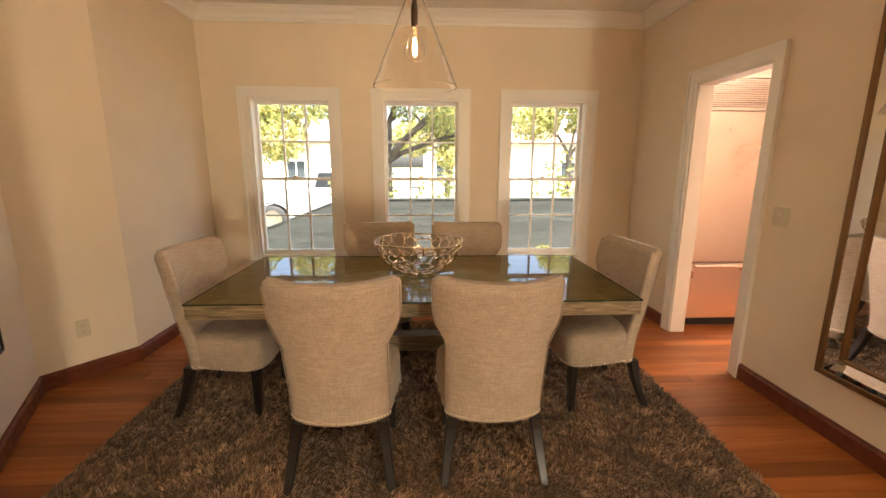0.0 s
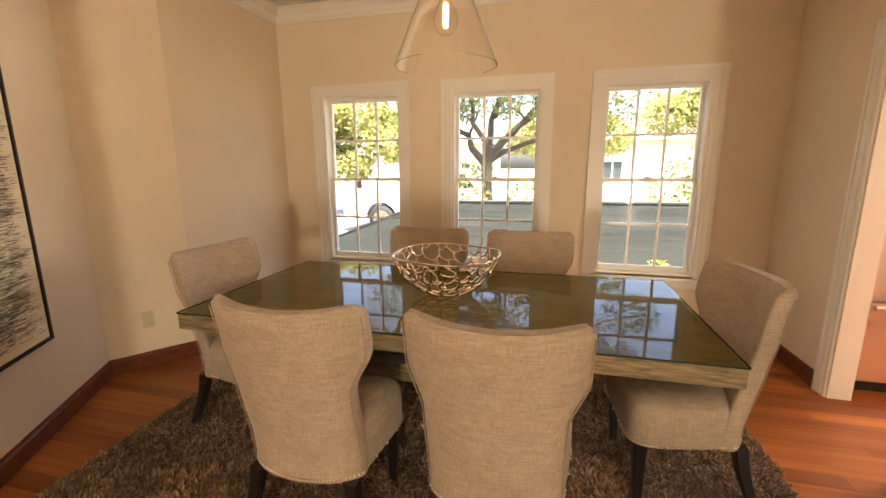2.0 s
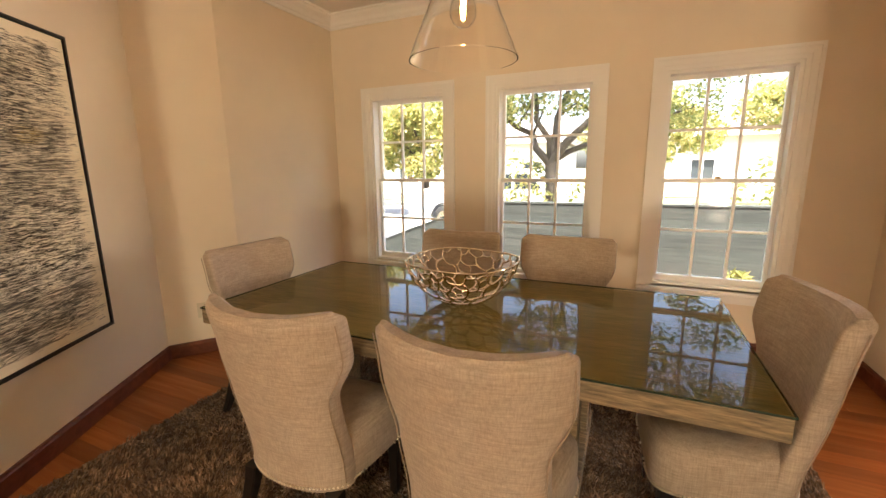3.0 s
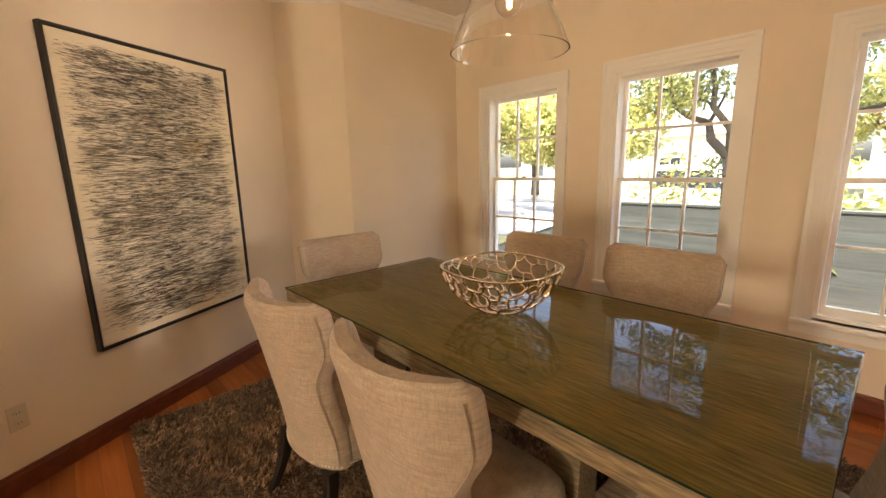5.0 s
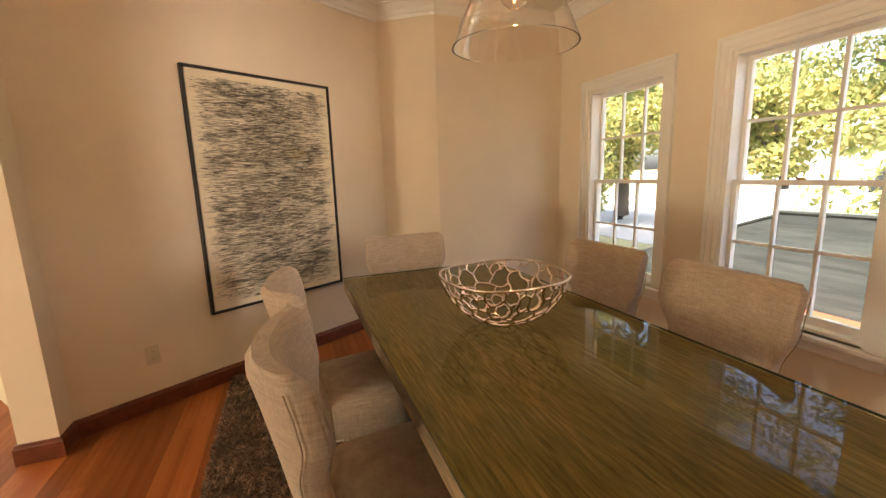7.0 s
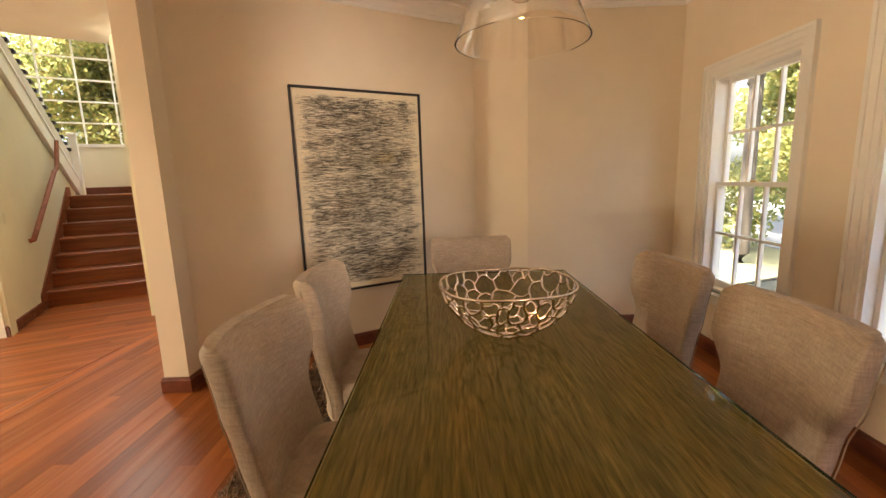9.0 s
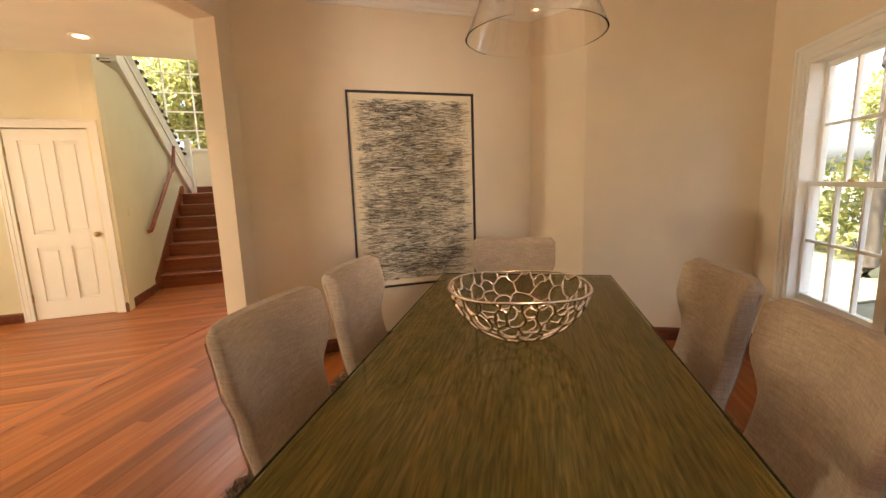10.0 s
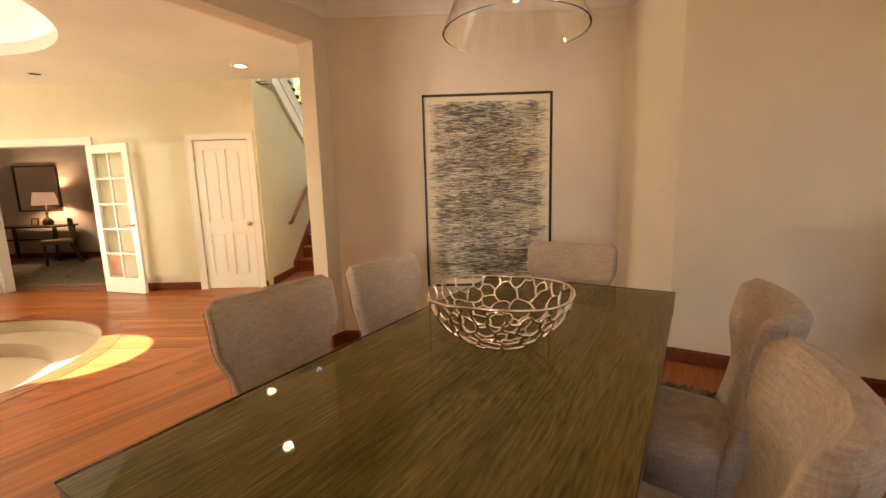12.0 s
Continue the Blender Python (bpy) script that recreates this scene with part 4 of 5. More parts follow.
# ---- painting ----
def canvas():
    m = mat("abstract_canvas", (0.7, 0.6, 0.42), 0.75)
    vec = coords(m)
    streak = noise_tex(m, coords(m, (5, 1, 120)), 1.0, 8, 0.80, 0.1)
    patch = noise_tex(m, coords(m, (1.3, 1, 5.5)), 1.6, 5, 0.65)
    sep = nd(m, "ShaderNodeSeparateXYZ")
    wire(m, vec, sep.inputs[0])
    def math_(op, a, b=None):
        n = nd(m, "ShaderNodeMath")
        n.operation = op
        for s, v in zip(n.inputs, (a, b)):
            if v is None:
                continue
            if hasattr(v, "is_linked"):
                wire(m, v, s)
            else:
                s.default_value = v
        return n.outputs[0]
    ax = math_("ABSOLUTE", sep.outputs["X"])
    edge = math_("MULTIPLY", math_("SUBTRACT", ax, 0.40), 0.9)
    edge = math_("MAXIMUM", edge, 0.0)
    az = math_("ABSOLUTE", sep.outputs["Z"])
    edge_z = math_("MAXIMUM", math_("MULTIPLY", math_("SUBTRACT", az, 0.70), 2.0), 0.0)
    fine = noise_tex(m, coords(m, (9, 1, 330)), 1.0, 5, 0.75, 0.0)
    level = math_("ADD", math_("ADD", math_("MULTIPLY", patch, 0.36), math_("MULTIPLY", streak, 0.50)), math_("MULTIPLY", fine, 0.56))
    level = math_("SUBTRACT", math_("SUBTRACT", level, edge), edge_z)
    ink = ramp(m, level, [(0.700, grey(0)), (0.722, grey(0.80)), (0.80, grey(0.96))])
    tone = ramp(m, noise_tex(m, coords(m, (3, 1, 14)), 1.0, 4), [(0.35, (0.035, 0.035, 0.037)), (0.5, (0.05, 0.040, 0.030)), (0.68, (0.14, 0.09, 0.055))])
    ground_c = ramp(m, noise_tex(m, coords(m, (2, 1, 9)), 1.4, 4), [(0.3, (0.76, 0.67, 0.49)), (0.7, (0.86, 0.79, 0.62))])
    dx = math_("POWER", math_("MULTIPLY", math_("SUBTRACT", sep.outputs["X"], 0.19), 9.0), 2.0)
    dz = math_("POWER", math_("MULTIPLY", math_("SUBTRACT", sep.outputs["Z"], 0.27), 18.0), 2.0)
    near = math_("SUBTRACT", 1.0, math_("ADD", dx, dz))
    spot = math_("MINIMUM", math_("MAXIMUM", math_("MULTIPLY", near, streak), 0.0), 0.75)
    col = mix(m, ink, ground_c, tone)
    col = mix(m, spot, col, (0.62, 0.42, 0.08))
    color_to(m, col)
    bump(m, fine, 0.4, 0.004)
    return m


pm = Matrix.Translation((-1.8975, 1.56, 1.294)) @ Matrix.Rotation(radians(DIAG), 4, "Z")
n_in = Vector((0.866, 0.5, 0))
# keep the picture on the wall plane
base = Vector((*COR_A, 0))
d_off = (Vector((-1.8975, 1.56, 0)) - base).dot(n_in)
pm = Matrix.Translation(-n_in * (d_off - 0.003)) @ pm @ Matrix.Translation((-0.025, 0, 0))
art = thing("abstract_painting", "large abstract painting of black streaks on cream canvas", "painting", pm)
bm = bm_new()
box(bm, -0.506, -0.028, -0.773, 0.506, -0.004, 0.773)
part("canvas", bm, canvas(), art)
gen = np.random.default_rng(21)
count = 15000
sx = gen.normal(0.0, 0.23, count)
sz = gen.uniform(-0.73, 0.73, count)
keep = (np.abs(sx) < 0.47) & (gen.uniform(0, 1, count) < 0.45 + 0.5 * np.sin(sz * 11 + 2.2 * np.sin(sx * 5)) ** 2)
sx, sz = sx[keep], sz[keep]
count = len(sx)
sl_ = gen.uniform(0.005, 0.042, count)
sh_ = gen.uniform(0.0005, 0.0016, count)
tilt = gen.normal(0.0, 0.03, count)
sl_ = np.minimum(sl_, 0.49 - np.abs(sx))
corner = [np.stack([sx + a * sl_, np.full(count, -0.0292), sz + a * sl_ * tilt + b * sh_], 1) for a, b in ((-1, 0), (-0.4, -1), (0.5, -0.8), (1, 0), (0.4, 1), (-0.5, 0.8))]
top_c = [c + np.array([0, -0.0008, 0]) * (1 - k % 3 % 2) for k, c in enumerate(corner)]
me = bpy.data.meshes.new("brush_stroke")
me.from_pydata(np.stack(top_c, 1).reshape(-1, 3).tolist(), [], [tuple(range(6 * k, 6 * k + 6)) for k in range(count)])
M_STROKE = mat("dark_paint_stroke", (0.05, 0.04, 0.03), 0.6)
isl = nd(M_STROKE, "ShaderNodeNewGeometry")
color_to(M_STROKE, ramp(M_STROKE, isl.outputs["Random Per Island"], [(0.0, (0.012, 0.011, 0.011)), (0.55, (0.05, 0.040, 0.030)), (0.80, (0.15, 0.12, 0.085)), (0.84, (0.70, 0.62, 0.46)), (1.0, (0.80, 0.73, 0.56))]))
me.materials.append(M_STROKE)
strokes = new("paint_stroke", me)
strokes.parent = art
tagged(strokes, "thin dark and cream palette-knife strokes", kind="stuff")
bm = bm_new()
W, H, t = 0.526, 0.792, 0.013
box(bm, -W, -0.036, -H, -W + t, 0.0, H)
box(bm, W - t, -0.036, -H, W, 0.0, H)
box(bm, -W + t, -0.036, -H, W - t, 0.0, -H + t)
box(bm, -W + t, -0.036, H - t, W - t, 0.0, H)
part("frame", bm, M_BLACK, art, "thin black floating frame")

# ---- wall plates ----
def outlet(x, y, z, turn, kind):
    label = {"outlet": "ivory double power outlet on the wall", "switch": "ivory rotary dimmer switch on the wall", "toggle": "small white light switch on the wall"}[kind]
    o = thing("power_outlet" if kind == "outlet" else "light_switch", label, "outlet" if kind == "outlet" else "switch", pose(x, y, z, 0, 0, turn))
    bm = bm_new()
    w = 0.058 if kind == "switch" else 0.036
    box(bm, -w, -0.006, -0.058, w, 0.0, 0.058, bevel=0.003)
    part("cover_plate", bm, M_IVORY, o)
    if kind == "outlet":
        for dz in (-0.026, 0.022):
            bm = bm_new()
            lathe(bm, [(0.0, 0.0), (0.017, 0.0), (0.017, 0.003), (0.0, 0.003)], 20)
            bmesh.ops.transform(bm, matrix=pose(0, -0.006, dz, 90), verts=bm.verts)
            sock = part("socket_face", bm, M_IVORY, o)
            for dx in (-0.006, 0.006):
                bm = bm_new()
                box(bm, dx - 0.001, -0.0100, dz - 0.003, dx + 0.001, -0.0088, dz + 0.006)
                part("slot", bm, M_DARK, sock)
    elif kind == "switch":
        bm = bm_new()
        lathe(bm, [(0.0, 0.0), (0.017, 0.0), (0.014, 0.018), (0.0, 0.019)], 20)
        bmesh.ops.transform(bm, matrix=pose(-0.012, -0.006, 0, 90), verts=bm.verts)
        part("dimmer_knob", bm, M_IVORY, o, smooth=True)
    else:
        bm = bm_new()
        box(bm, -0.005, -0.018, -0.004, 0.005, -0.006, 0.012)
        part("toggle", bm, M_IVORY, o)


def on_line(a, b, f):
    return (a[0] + (b[0] - a[0]) * f, a[1] + (b[1] - a[1]) * f)


x, y = on_line(COR_A, KINK, 0.46)
outlet(x, y, 0.345, math.degrees(math.atan2(KINK[1] - COR_A[1], KINK[0] - COR_A[0])), "outlet")
x, y = on_line(COR_A, CONCAVE, 0.83)
outlet(x, y, 0.345, DIAG, "outlet")
outlet(XR, 2.372, 1.12, -90, "switch")
v = STAIR @ Vector((-0.72, 0, 1.13))
outlet(v.x, v.y, 1.13, 30, "toggle")

# ---- mirror ----
mir = thing("wall_mirror", "tall antique gold framed mirror with mirrored border strips", "mirror", Matrix.Translation((XR, 1.45, 0)) @ Matrix.Rotation(radians(-90), 4, "Z"))
W, Z0, Z1 = 0.52, 0.335, 2.33
for a0, a1, d0, d1, m_, nm in ((0.0, 0.028, 0.0, 0.04, M_ANTIQUE, "outer_frame"), (0.105, 0.119, 0.0, 0.032, M_ANTIQUE, "inner_frame")):
    bm = bm_new()
    box(bm, -W + a0, -d1, Z0 + a0, -W + a1, 0, Z1 - a0, bevel=0.004)
    box(bm, W - a1, -d1, Z0 + a0, W - a0, 0, Z1 - a0, bevel=0.004)
    box(bm, -W + a1, -d1, Z0 + a0, W - a1, 0, Z0 + a1, bevel=0.004)
    box(bm, -W + a1, -d1, Z1 - a1, W - a1, 0, Z1 - a0, bevel=0.004)
    part(nm, bm, m_, mir, "worn gold leaf moulding")
bm = bm_new()
a0, a1 = 0.028, 0.105
for p in (((-W + a0, Z0 + a0), (-W + a1, Z0 + a1), (-W + a1, Z1 - a1), (-W + a0, Z1 - a0)), ((W - a1, Z0 + a1), (W - a0, Z0 + a0), (W - a0, Z1 - a0), (W - a1, Z1 - a1)), ((-W + a0, Z0 + a0), (W - a0, Z0 + a0), (W - a1, Z0 + a1), (-W + a1, Z0 + a1)), ((-W + a1, Z1 - a1), (W - a1, Z1 - a1), (W - a0, Z1 - a0), (-W + a0, Z1 - a0))):
    vs = []
    for i, (x, z) in enumerate(p):
        inner_pt = abs(abs(x) - (W - a1)) < 1e-6
        vs.append(bm.verts.new((x, -0.014 if inner_pt else -0.028, z)))
    bm.faces.new(vs)
part("border_glass", bm, M_MIRROR, mir)
bm = bm_new()
box(bm, -W + 0.119, -0.012, Z0 + 0.119, W - 0.119, -0.002, Z1 - 0.119)
part("mirror_glass", bm, M_MIRROR, mir)

# ---- refrigerator ----
fr = thing("refrigerator", "tall built-in stainless steel refrigerator with louvred grille", "refrigerator", pose(2.315, 3.40, 0))
bm = bm_new()
box(bm, 0.0, 0.05, 0.10, 0.91, 0.68, 2.14)
part("body", bm, M_STEEL, fr)
bm = bm_new()
box(bm, 0.02, 0.06, 0.0, 0.89, 0.6, 0.10)
part("toe_kick", bm, M_DARK, fr)
for z0, z1, nm in ((0.60, 1.855, "upper_door"), (0.085, 0.585, "freezer_drawer")):
    bm = bm_new()
    box(bm, 0.004, 0.0, z0, 0.906, 0.048, z1, bevel=0.006)
    d = part(nm, bm, M_STEEL, fr)
    if nm == "freezer_drawer":
        bm = bm_new()
        tube(bm, [(0.02, -0.03, z1 - 0.02), (0.89, -0.03, z1 - 0.02)], 0.013, 12)
        part("drawer_handle", bm, M_STEEL, d, "tubular steel handle")
    else:
        bm = bm_new()
        tube(bm, [(0.85, -0.04, z0 + 0.1), (0.85, -0.04, z1 - 0.1)], 0.013, 12)
        part("door_handle", bm, M_STEEL, d)
grille = part("grille", (lambda b: (box(b, 0.004, 0.03, 1.865, 0.906, 0.06, 2.13), b)[1])(bm_new()), M_DARK, fr)
bm = bm_new()
box(bm, 0.004, 0.0, 1.862, 0.906, 0.03, 1.885)
box(bm, 0.004, 0.0, 2.112, 0.906, 0.03, 2.135)
part("grille_frame", bm, M_STEEL, fr)
for k in range(13):
    bm = bm_new()
    z = 1.893 + k * 0.0168
    box(bm, 0.006, 0.004, z, 0.904, 0.03, z + 0.010)
    part("slat", bm, M_STEEL, grille)

# ---- shag rug ----
RX0, RX1, RY0, RY1 = -1.63, 1.52, 1.17, 3.58
rug = thing("shag_rug", "taupe and brown long-pile shag rug under the table", "rug", pose((RX0 + RX1) / 2, (RY0 + RY1) / 2, 0))
bm = bm_new()
w, d = (RX1 - RX0) / 2, (RY1 - RY0) / 2
box(bm, -w, -d, 0.002, w, d, 0.016, bevel=0.004)
part("backing", bm, mat("rug_backing", (0.12, 0.075, 0.045), 0.95), rug)
gen = np.random.default_rng(3)
count = 120000
px = gen.uniform(-w, w, count)
py = gen.uniform(-d, d, count)
ang = gen.uniform(0, 2 * np.pi, count)
swirl = 1.6 * np.sin(px * 4.1 + 1.3 * np.sin(py * 3.7)) + 1.4 * np.cos(py * 5.2 + px * 2.1)
tuft = np.sin(px * 61 + 3 * np.sin(py * 23)) * np.cos(py * 57 + 3 * np.sin(px * 19))
lean = swirl + 1.5 * tuft + gen.normal(0, 0.6, count)
hgt = gen.uniform(0.016, 0.030, count) + 0.012 * np.maximum(tuft, -0.6)
wid = gen.uniform(0.0018, 0.0042, count)
run = gen.uniform(0.010, 0.026, count)
b0 = np.stack([px + wid * np.cos(ang), py + wid * np.sin(ang), np.full(count, 0.012)], 1)
b1 = np.stack([px - wid * np.cos(ang), py - wid * np.sin(ang), np.full(count, 0.012)], 1)
m0 = np.stack([px + 0.5 * run * np.cos(lean) + wid * np.cos(ang), py + 0.5 * run * np.sin(lean) + wid * np.sin(ang), 0.012 + hgt * 0.65], 1)
m1 = np.stack([px + 0.5 * run * np.cos(lean) - wid * np.cos(ang), py + 0.5 * run * np.sin(lean) - wid * np.sin(ang), 0.012 + hgt * 0.65], 1)
tp = np.stack([px + run * np.cos(lean), py + run * np.sin(lean), 0.008 + hgt], 1)
verts = np.stack([b0, b1, m1, m0, tp], 1).reshape(-1, 3)
i5 = np.arange(count) * 5
faces = [(a, a + 1, a + 2, a + 3) for a in i5.tolist()] + [(a + 3, a + 2, a + 4) for a in i5.tolist()]
me = bpy.data.meshes.new("pile")
me.from_pydata(verts.tolist(), [], faces)
me.materials.append(M_SHAG)
pile = new("rug_pile", me)
pile.parent = rug
tagged(pile, "long twisted taupe pile", kind="stuff")

# ---- outdoors ----
M_GRASS = paint("dry_lawn", (0.16, 0.15, 0.07), 0.95, 0.3, 0.3)
M_ASPHALT = paint("street_asphalt", (0.20, 0.20, 0.20), 0.9, 0.15, 0.3)
M_MULCH = paint("bark_mulch", (0.12, 0.055, 0.035), 0.95, 0.4, 0.6)
M_FENCE = wood("weathered_fence_board", (0.026, 0.033, 0.029), (0.043, 0.050, 0.045), (0.062, 0.068, 0.060), "x", 0.85, 0.15)
M_BARK = paint("tree_bark", (0.085, 0.068, 0.05), 0.95, 0.5, 0.8)


def leaf_mat(name, a, b, c):
    m = mat(name, b, 0.6)
    g = nd(m, "ShaderNodeNewGeometry")
    col = ramp(m, g.outputs["Random Per Island"], [(0.0, a), (0.5, b), (1.0, c)])
    color_to(m, col)
    tl = nd(m, "ShaderNodeBsdfTranslucent")
    wire(m, col, tl.inputs["Color"])
    mx = nd(m, "ShaderNodeMixShader")
    mx.inputs[0].default_value = 0.6
    wire(m, bsdf(m).outputs[0], mx.inputs[1])
    wire(m, tl.outputs[0], mx.inputs[2])
    wire(m, mx.outputs[0], m.node_tree.nodes["Material Output"].inputs["Surface"])
    return m


M_LEAF = leaf_mat("green_leaf", (0.12, 0.15, 0.05), (0.24, 0.255, 0.08), (0.44, 0.38, 0.13))
M_LEAF_GOLD = leaf_mat("yellow_green_leaf", (0.17, 0.20, 0.06), (0.31, 0.31, 0.10), (0.46, 0.38, 0.15))

bm = bm_new()
box(bm, -300, YN + 0.13, -0.6, 300, 400, -0.45)
box(bm, -300, -300, -0.9, 300, YN + 0.13, -0.75)
setting("ground", bm, M_GRASS, "dry lawn and soil round the house", "ground")
bm = bm_new()
box(bm, -120, 9.8, -0.452, 120, 19, -0.44)
setting("road", bm, M_ASPHALT, "pale asphalt street", "road")
bm = bm_new()
box(bm, -120, 19.0, -0.452, 120, 19.18, -0.30)
box(bm, -120, 19.18, -0.452, 120, 20.6, -0.31)
setting("pavement", bm, paint("concrete", (0.42, 0.41, 0.38), 0.9, 0.1, 0.2), "concrete kerb and pavement across the street", "pavement")
bm = bm_new()
box(bm, -4.5, YN + 0.13, -0.452, 4.5, 6.2, -0.40)
setting("planting_bed", bm, M_MULCH, "reddish bark mulch bed between house and fence", "ground")
# roof over the rooms, with eaves
bm = bm_new()
box(bm, -4.2, 1.0, 3.02, 6.0, 4.95, 3.12)
setting("roof_eave", bm, M_CEIL, "flat roof over the dining room with a white soffit", "roof")
bm = bm_new()
box(bm, XR + 0.1, YS - 0.3, 3.02, 6.0, 1.0, 3.12)
box(bm, -1.7, YS - 0.3, 3.02, XR + 0.1, 1.0, 3.12)
setting("roof_eave", bm, M_CEIL, "flat roof over the rooms", "roof")


def fence_run(x0, x1, y, top0, top1):
    f = thing("board_fence", "low fence of weathered grey horizontal boards", "fence", pose(x0, y, 0), "garden fence")
    L = x1 - x0
    n = 8
    for i in range(n):
        lo0, lo1 = -0.44 + (top0 + 0.44) * i / n, -0.44 + (top1 + 0.44) * i / n
        hi0, hi1 = -0.44 + (top0 + 0.44) * (i + 1) / n - 0.001, -0.44 + (top1 + 0.44) * (i + 1) / n - 0.001
        bm = bm_new()
        slab(bm, [(0, lo0), (L, lo1), (L, hi1), (0, hi0)], 0.0, 0.025)
        part("board", bm, M_FENCE, f)
    k = max(2, int(L / 1.6) + 1)
    for i in range(k):
        x = L * i / (k - 1)
        t = top0 + (top1 - top0) * i / (k - 1)
        bm = bm_new()
        box(bm, x - 0.045, 0.026, -0.46, x + 0.045, 0.116, t - 0.01)
        part("post", bm, M_FENCE, f)
    bm = bm_new()
    slab(bm, [(-0.02, top0), (L + 0.02, top1), (L + 0.02, top1 + 0.022), (-0.02, top0 + 0.022)], -0.006, 0.13)
    part("cap_rail", bm, M_FENCE, f)


fence_run(-1.3, 6.5, 6.3, 0.90, 0.93)
fence_run(-4.2, -1.34, 6.3, -0.25, 0.87)


def leaves(centers, count, size, seed):
    g = np.random.default_rng(seed)
    c = np.array([p[:3] for p in centers])
    r = np.array([p[3] for p in centers])
    pick = g.choice(len(centers), count, p=r ** 2 / (r ** 2).sum())
    d = g.normal(size=(count, 3))
    d /= np.linalg.norm(d, axis=1)[:, None]
    pos = c[pick] + d * (r[pick] * g.uniform(0.25, 1.0, count) ** 0.6)[:, None] * np.array([1, 1, 0.75])
    a = g.normal(size=(count, 3))
    a /= np.linalg.norm(a, axis=1)[:, None]
    b = np.cross(a, g.normal(size=(count, 3)))
    b /= np.linalg.norm(b, axis=1)[:, None]
    s = (size * g.uniform(0.6, 1.4, count))[:, None]
    v = np.stack([pos - a * s, pos + b * s * 0.45, pos + a * s, pos - b * s * 0.45], 1).reshape(-1, 3)
    i = np.arange(count) * 4
    return v, np.stack([i, i + 1, i + 2, i + 3], 1)


def tree(x, y, base_z, trunk_r, fork, limbs, crown, count, size, material, seed, label):
    t = thing("tree", label, "tree", pose(x, y, base_z))
    bm = bm_new()
    g = random.Random(seed)
    tube(bm, [(0, 0, -0.1), (0.02, 0.01, 0.2), (0.05, 0.0, fork * 0.5), (0.02, 0.03, fork), (0.0, 0.05, fork + 0.15)], trunk_r, 12, radii=[trunk_r * 1.5, trunk_r * 1.1, trunk_r * 0.95, trunk_r * 0.9, trunk_r * 0.7])
    part("trunk", bm, M_BARK, t, smooth=True)
    clumps = list(crown)
    for dx, dy, dz, r in limbs:
        bm = bm_new()
        pts, rad = [], []
        for i in range(7):
            f = i / 6
            pts.append((dx * f + g.uniform(-0.08, 0.08) * (0 < i), dy * f + g.uniform(-0.08, 0.08) * (0 < i), fork + dz * (f ** 0.8) + g.uniform(-0.06, 0.06) * (0 < i)))
            rad.append(r * (1 - 0.8 * f))
        tube(bm, pts, r, 8, radii=rad)
        for i in (2, 3, 4, 5):
            p = Vector(pts[i])
            q = p + Vector((g.uniform(-0.6, 0.6), g.uniform(-0.6, 0.6), g.uniform(0.1, 0.7)))
            tube(bm, [p, (p + q) / 2 + Vector((0.05, 0, 0.05)), q], 0.02, 6, radii=[rad[i] * 0.6, rad[i] * 0.35, 0.006])
            clumps.append((*q, 0.35))
        part("limb", bm, M_BARK, t, smooth=True)
        clumps.append((*pts[-1], 0.5))
    v, f = leaves(clumps, count, size, seed)
    me = bpy.data.meshes.new("crown")
    me.from_pydata(v.tolist(), [], f.tolist())
    me.materials.append(material)
    cr = new("crown", me)
    cr.parent = t
    tagged(cr, kind="stuff")
    return t


tree(-0.8, 9.0, -0.45, 0.13, 1.9, [(-1.3, 0.2, 1.3, 0.08), (1.5, -0.2, 1.5, 0.09), (0.4, 0.5, 2.2, 0.08), (-0.5, -0.4, 2.0, 0.07), (2.4, 0.3, 0.9, 0.06)],
     [(-2.2, 0.5, 3.6, 0.8), (1.8, 0, 4.0, 0.8), (0.2, 0, 4.6, 1.0), (3.0, 0.4, 3.6, 0.6), (-1.4, -1.0, 4.8, 1.2), (1.0, -1.2, 5.2, 1.3), (3.0, -0.8, 5.0, 1.2), (-3.2, -0.4, 5.0, 1.2), (0.2, -0.6, 6.2, 1.4), (4.2, 0.2, 5.4, 1.2), (-0.2, 0.4, 1.75, 0.35), (-2.4, -1.2, 4.2, 0.9), (2.4, -1.2, 4.3, 0.9), (4.4, -0.8, 4.2, 0.9), (-1.2, -1.4, 6.6, 1.5), (2.0, -1.4, 6.8, 1.5), (4.8, -1.0, 6.6, 1.4), (-3.8, -1.0, 6.4, 1.4), (0.6, -1.6, 8.2, 1.6), (3.6, -1.4, 8.2, 1.6), (-2.4, -1.4, 8.2, 1.6), (-1.5, -2.2, 5.6, 1.2), (1.5, -2.2, 5.6, 1.2), (0, -2.4, 7.0, 1.4), (3.5, -2.2, 6.4, 1.3), (-3.4, -2.0, 6.6, 1.3)], 90000, 0.040, M_LEAF, 4, "small garden tree with forked grey-brown limbs")
tree(-6.6, 8.0, -0.45, 0.125, 3.4, [(-1.5, 0.5, 1.5, 0.12), (1.4, -0.3, 1.8, 0.12), (0.2, 1.2, 2.0, 0.12)],
     [(-1.5, 0.5, 5, 1.3), (1.5, 0, 5.2, 1.3), (0, 1.5, 5.6, 1.3), (1.0, 0.6, 3.6, 0.5)], 6000, 0.11, M_LEAF, 5, "large street tree with a thick mottled trunk")
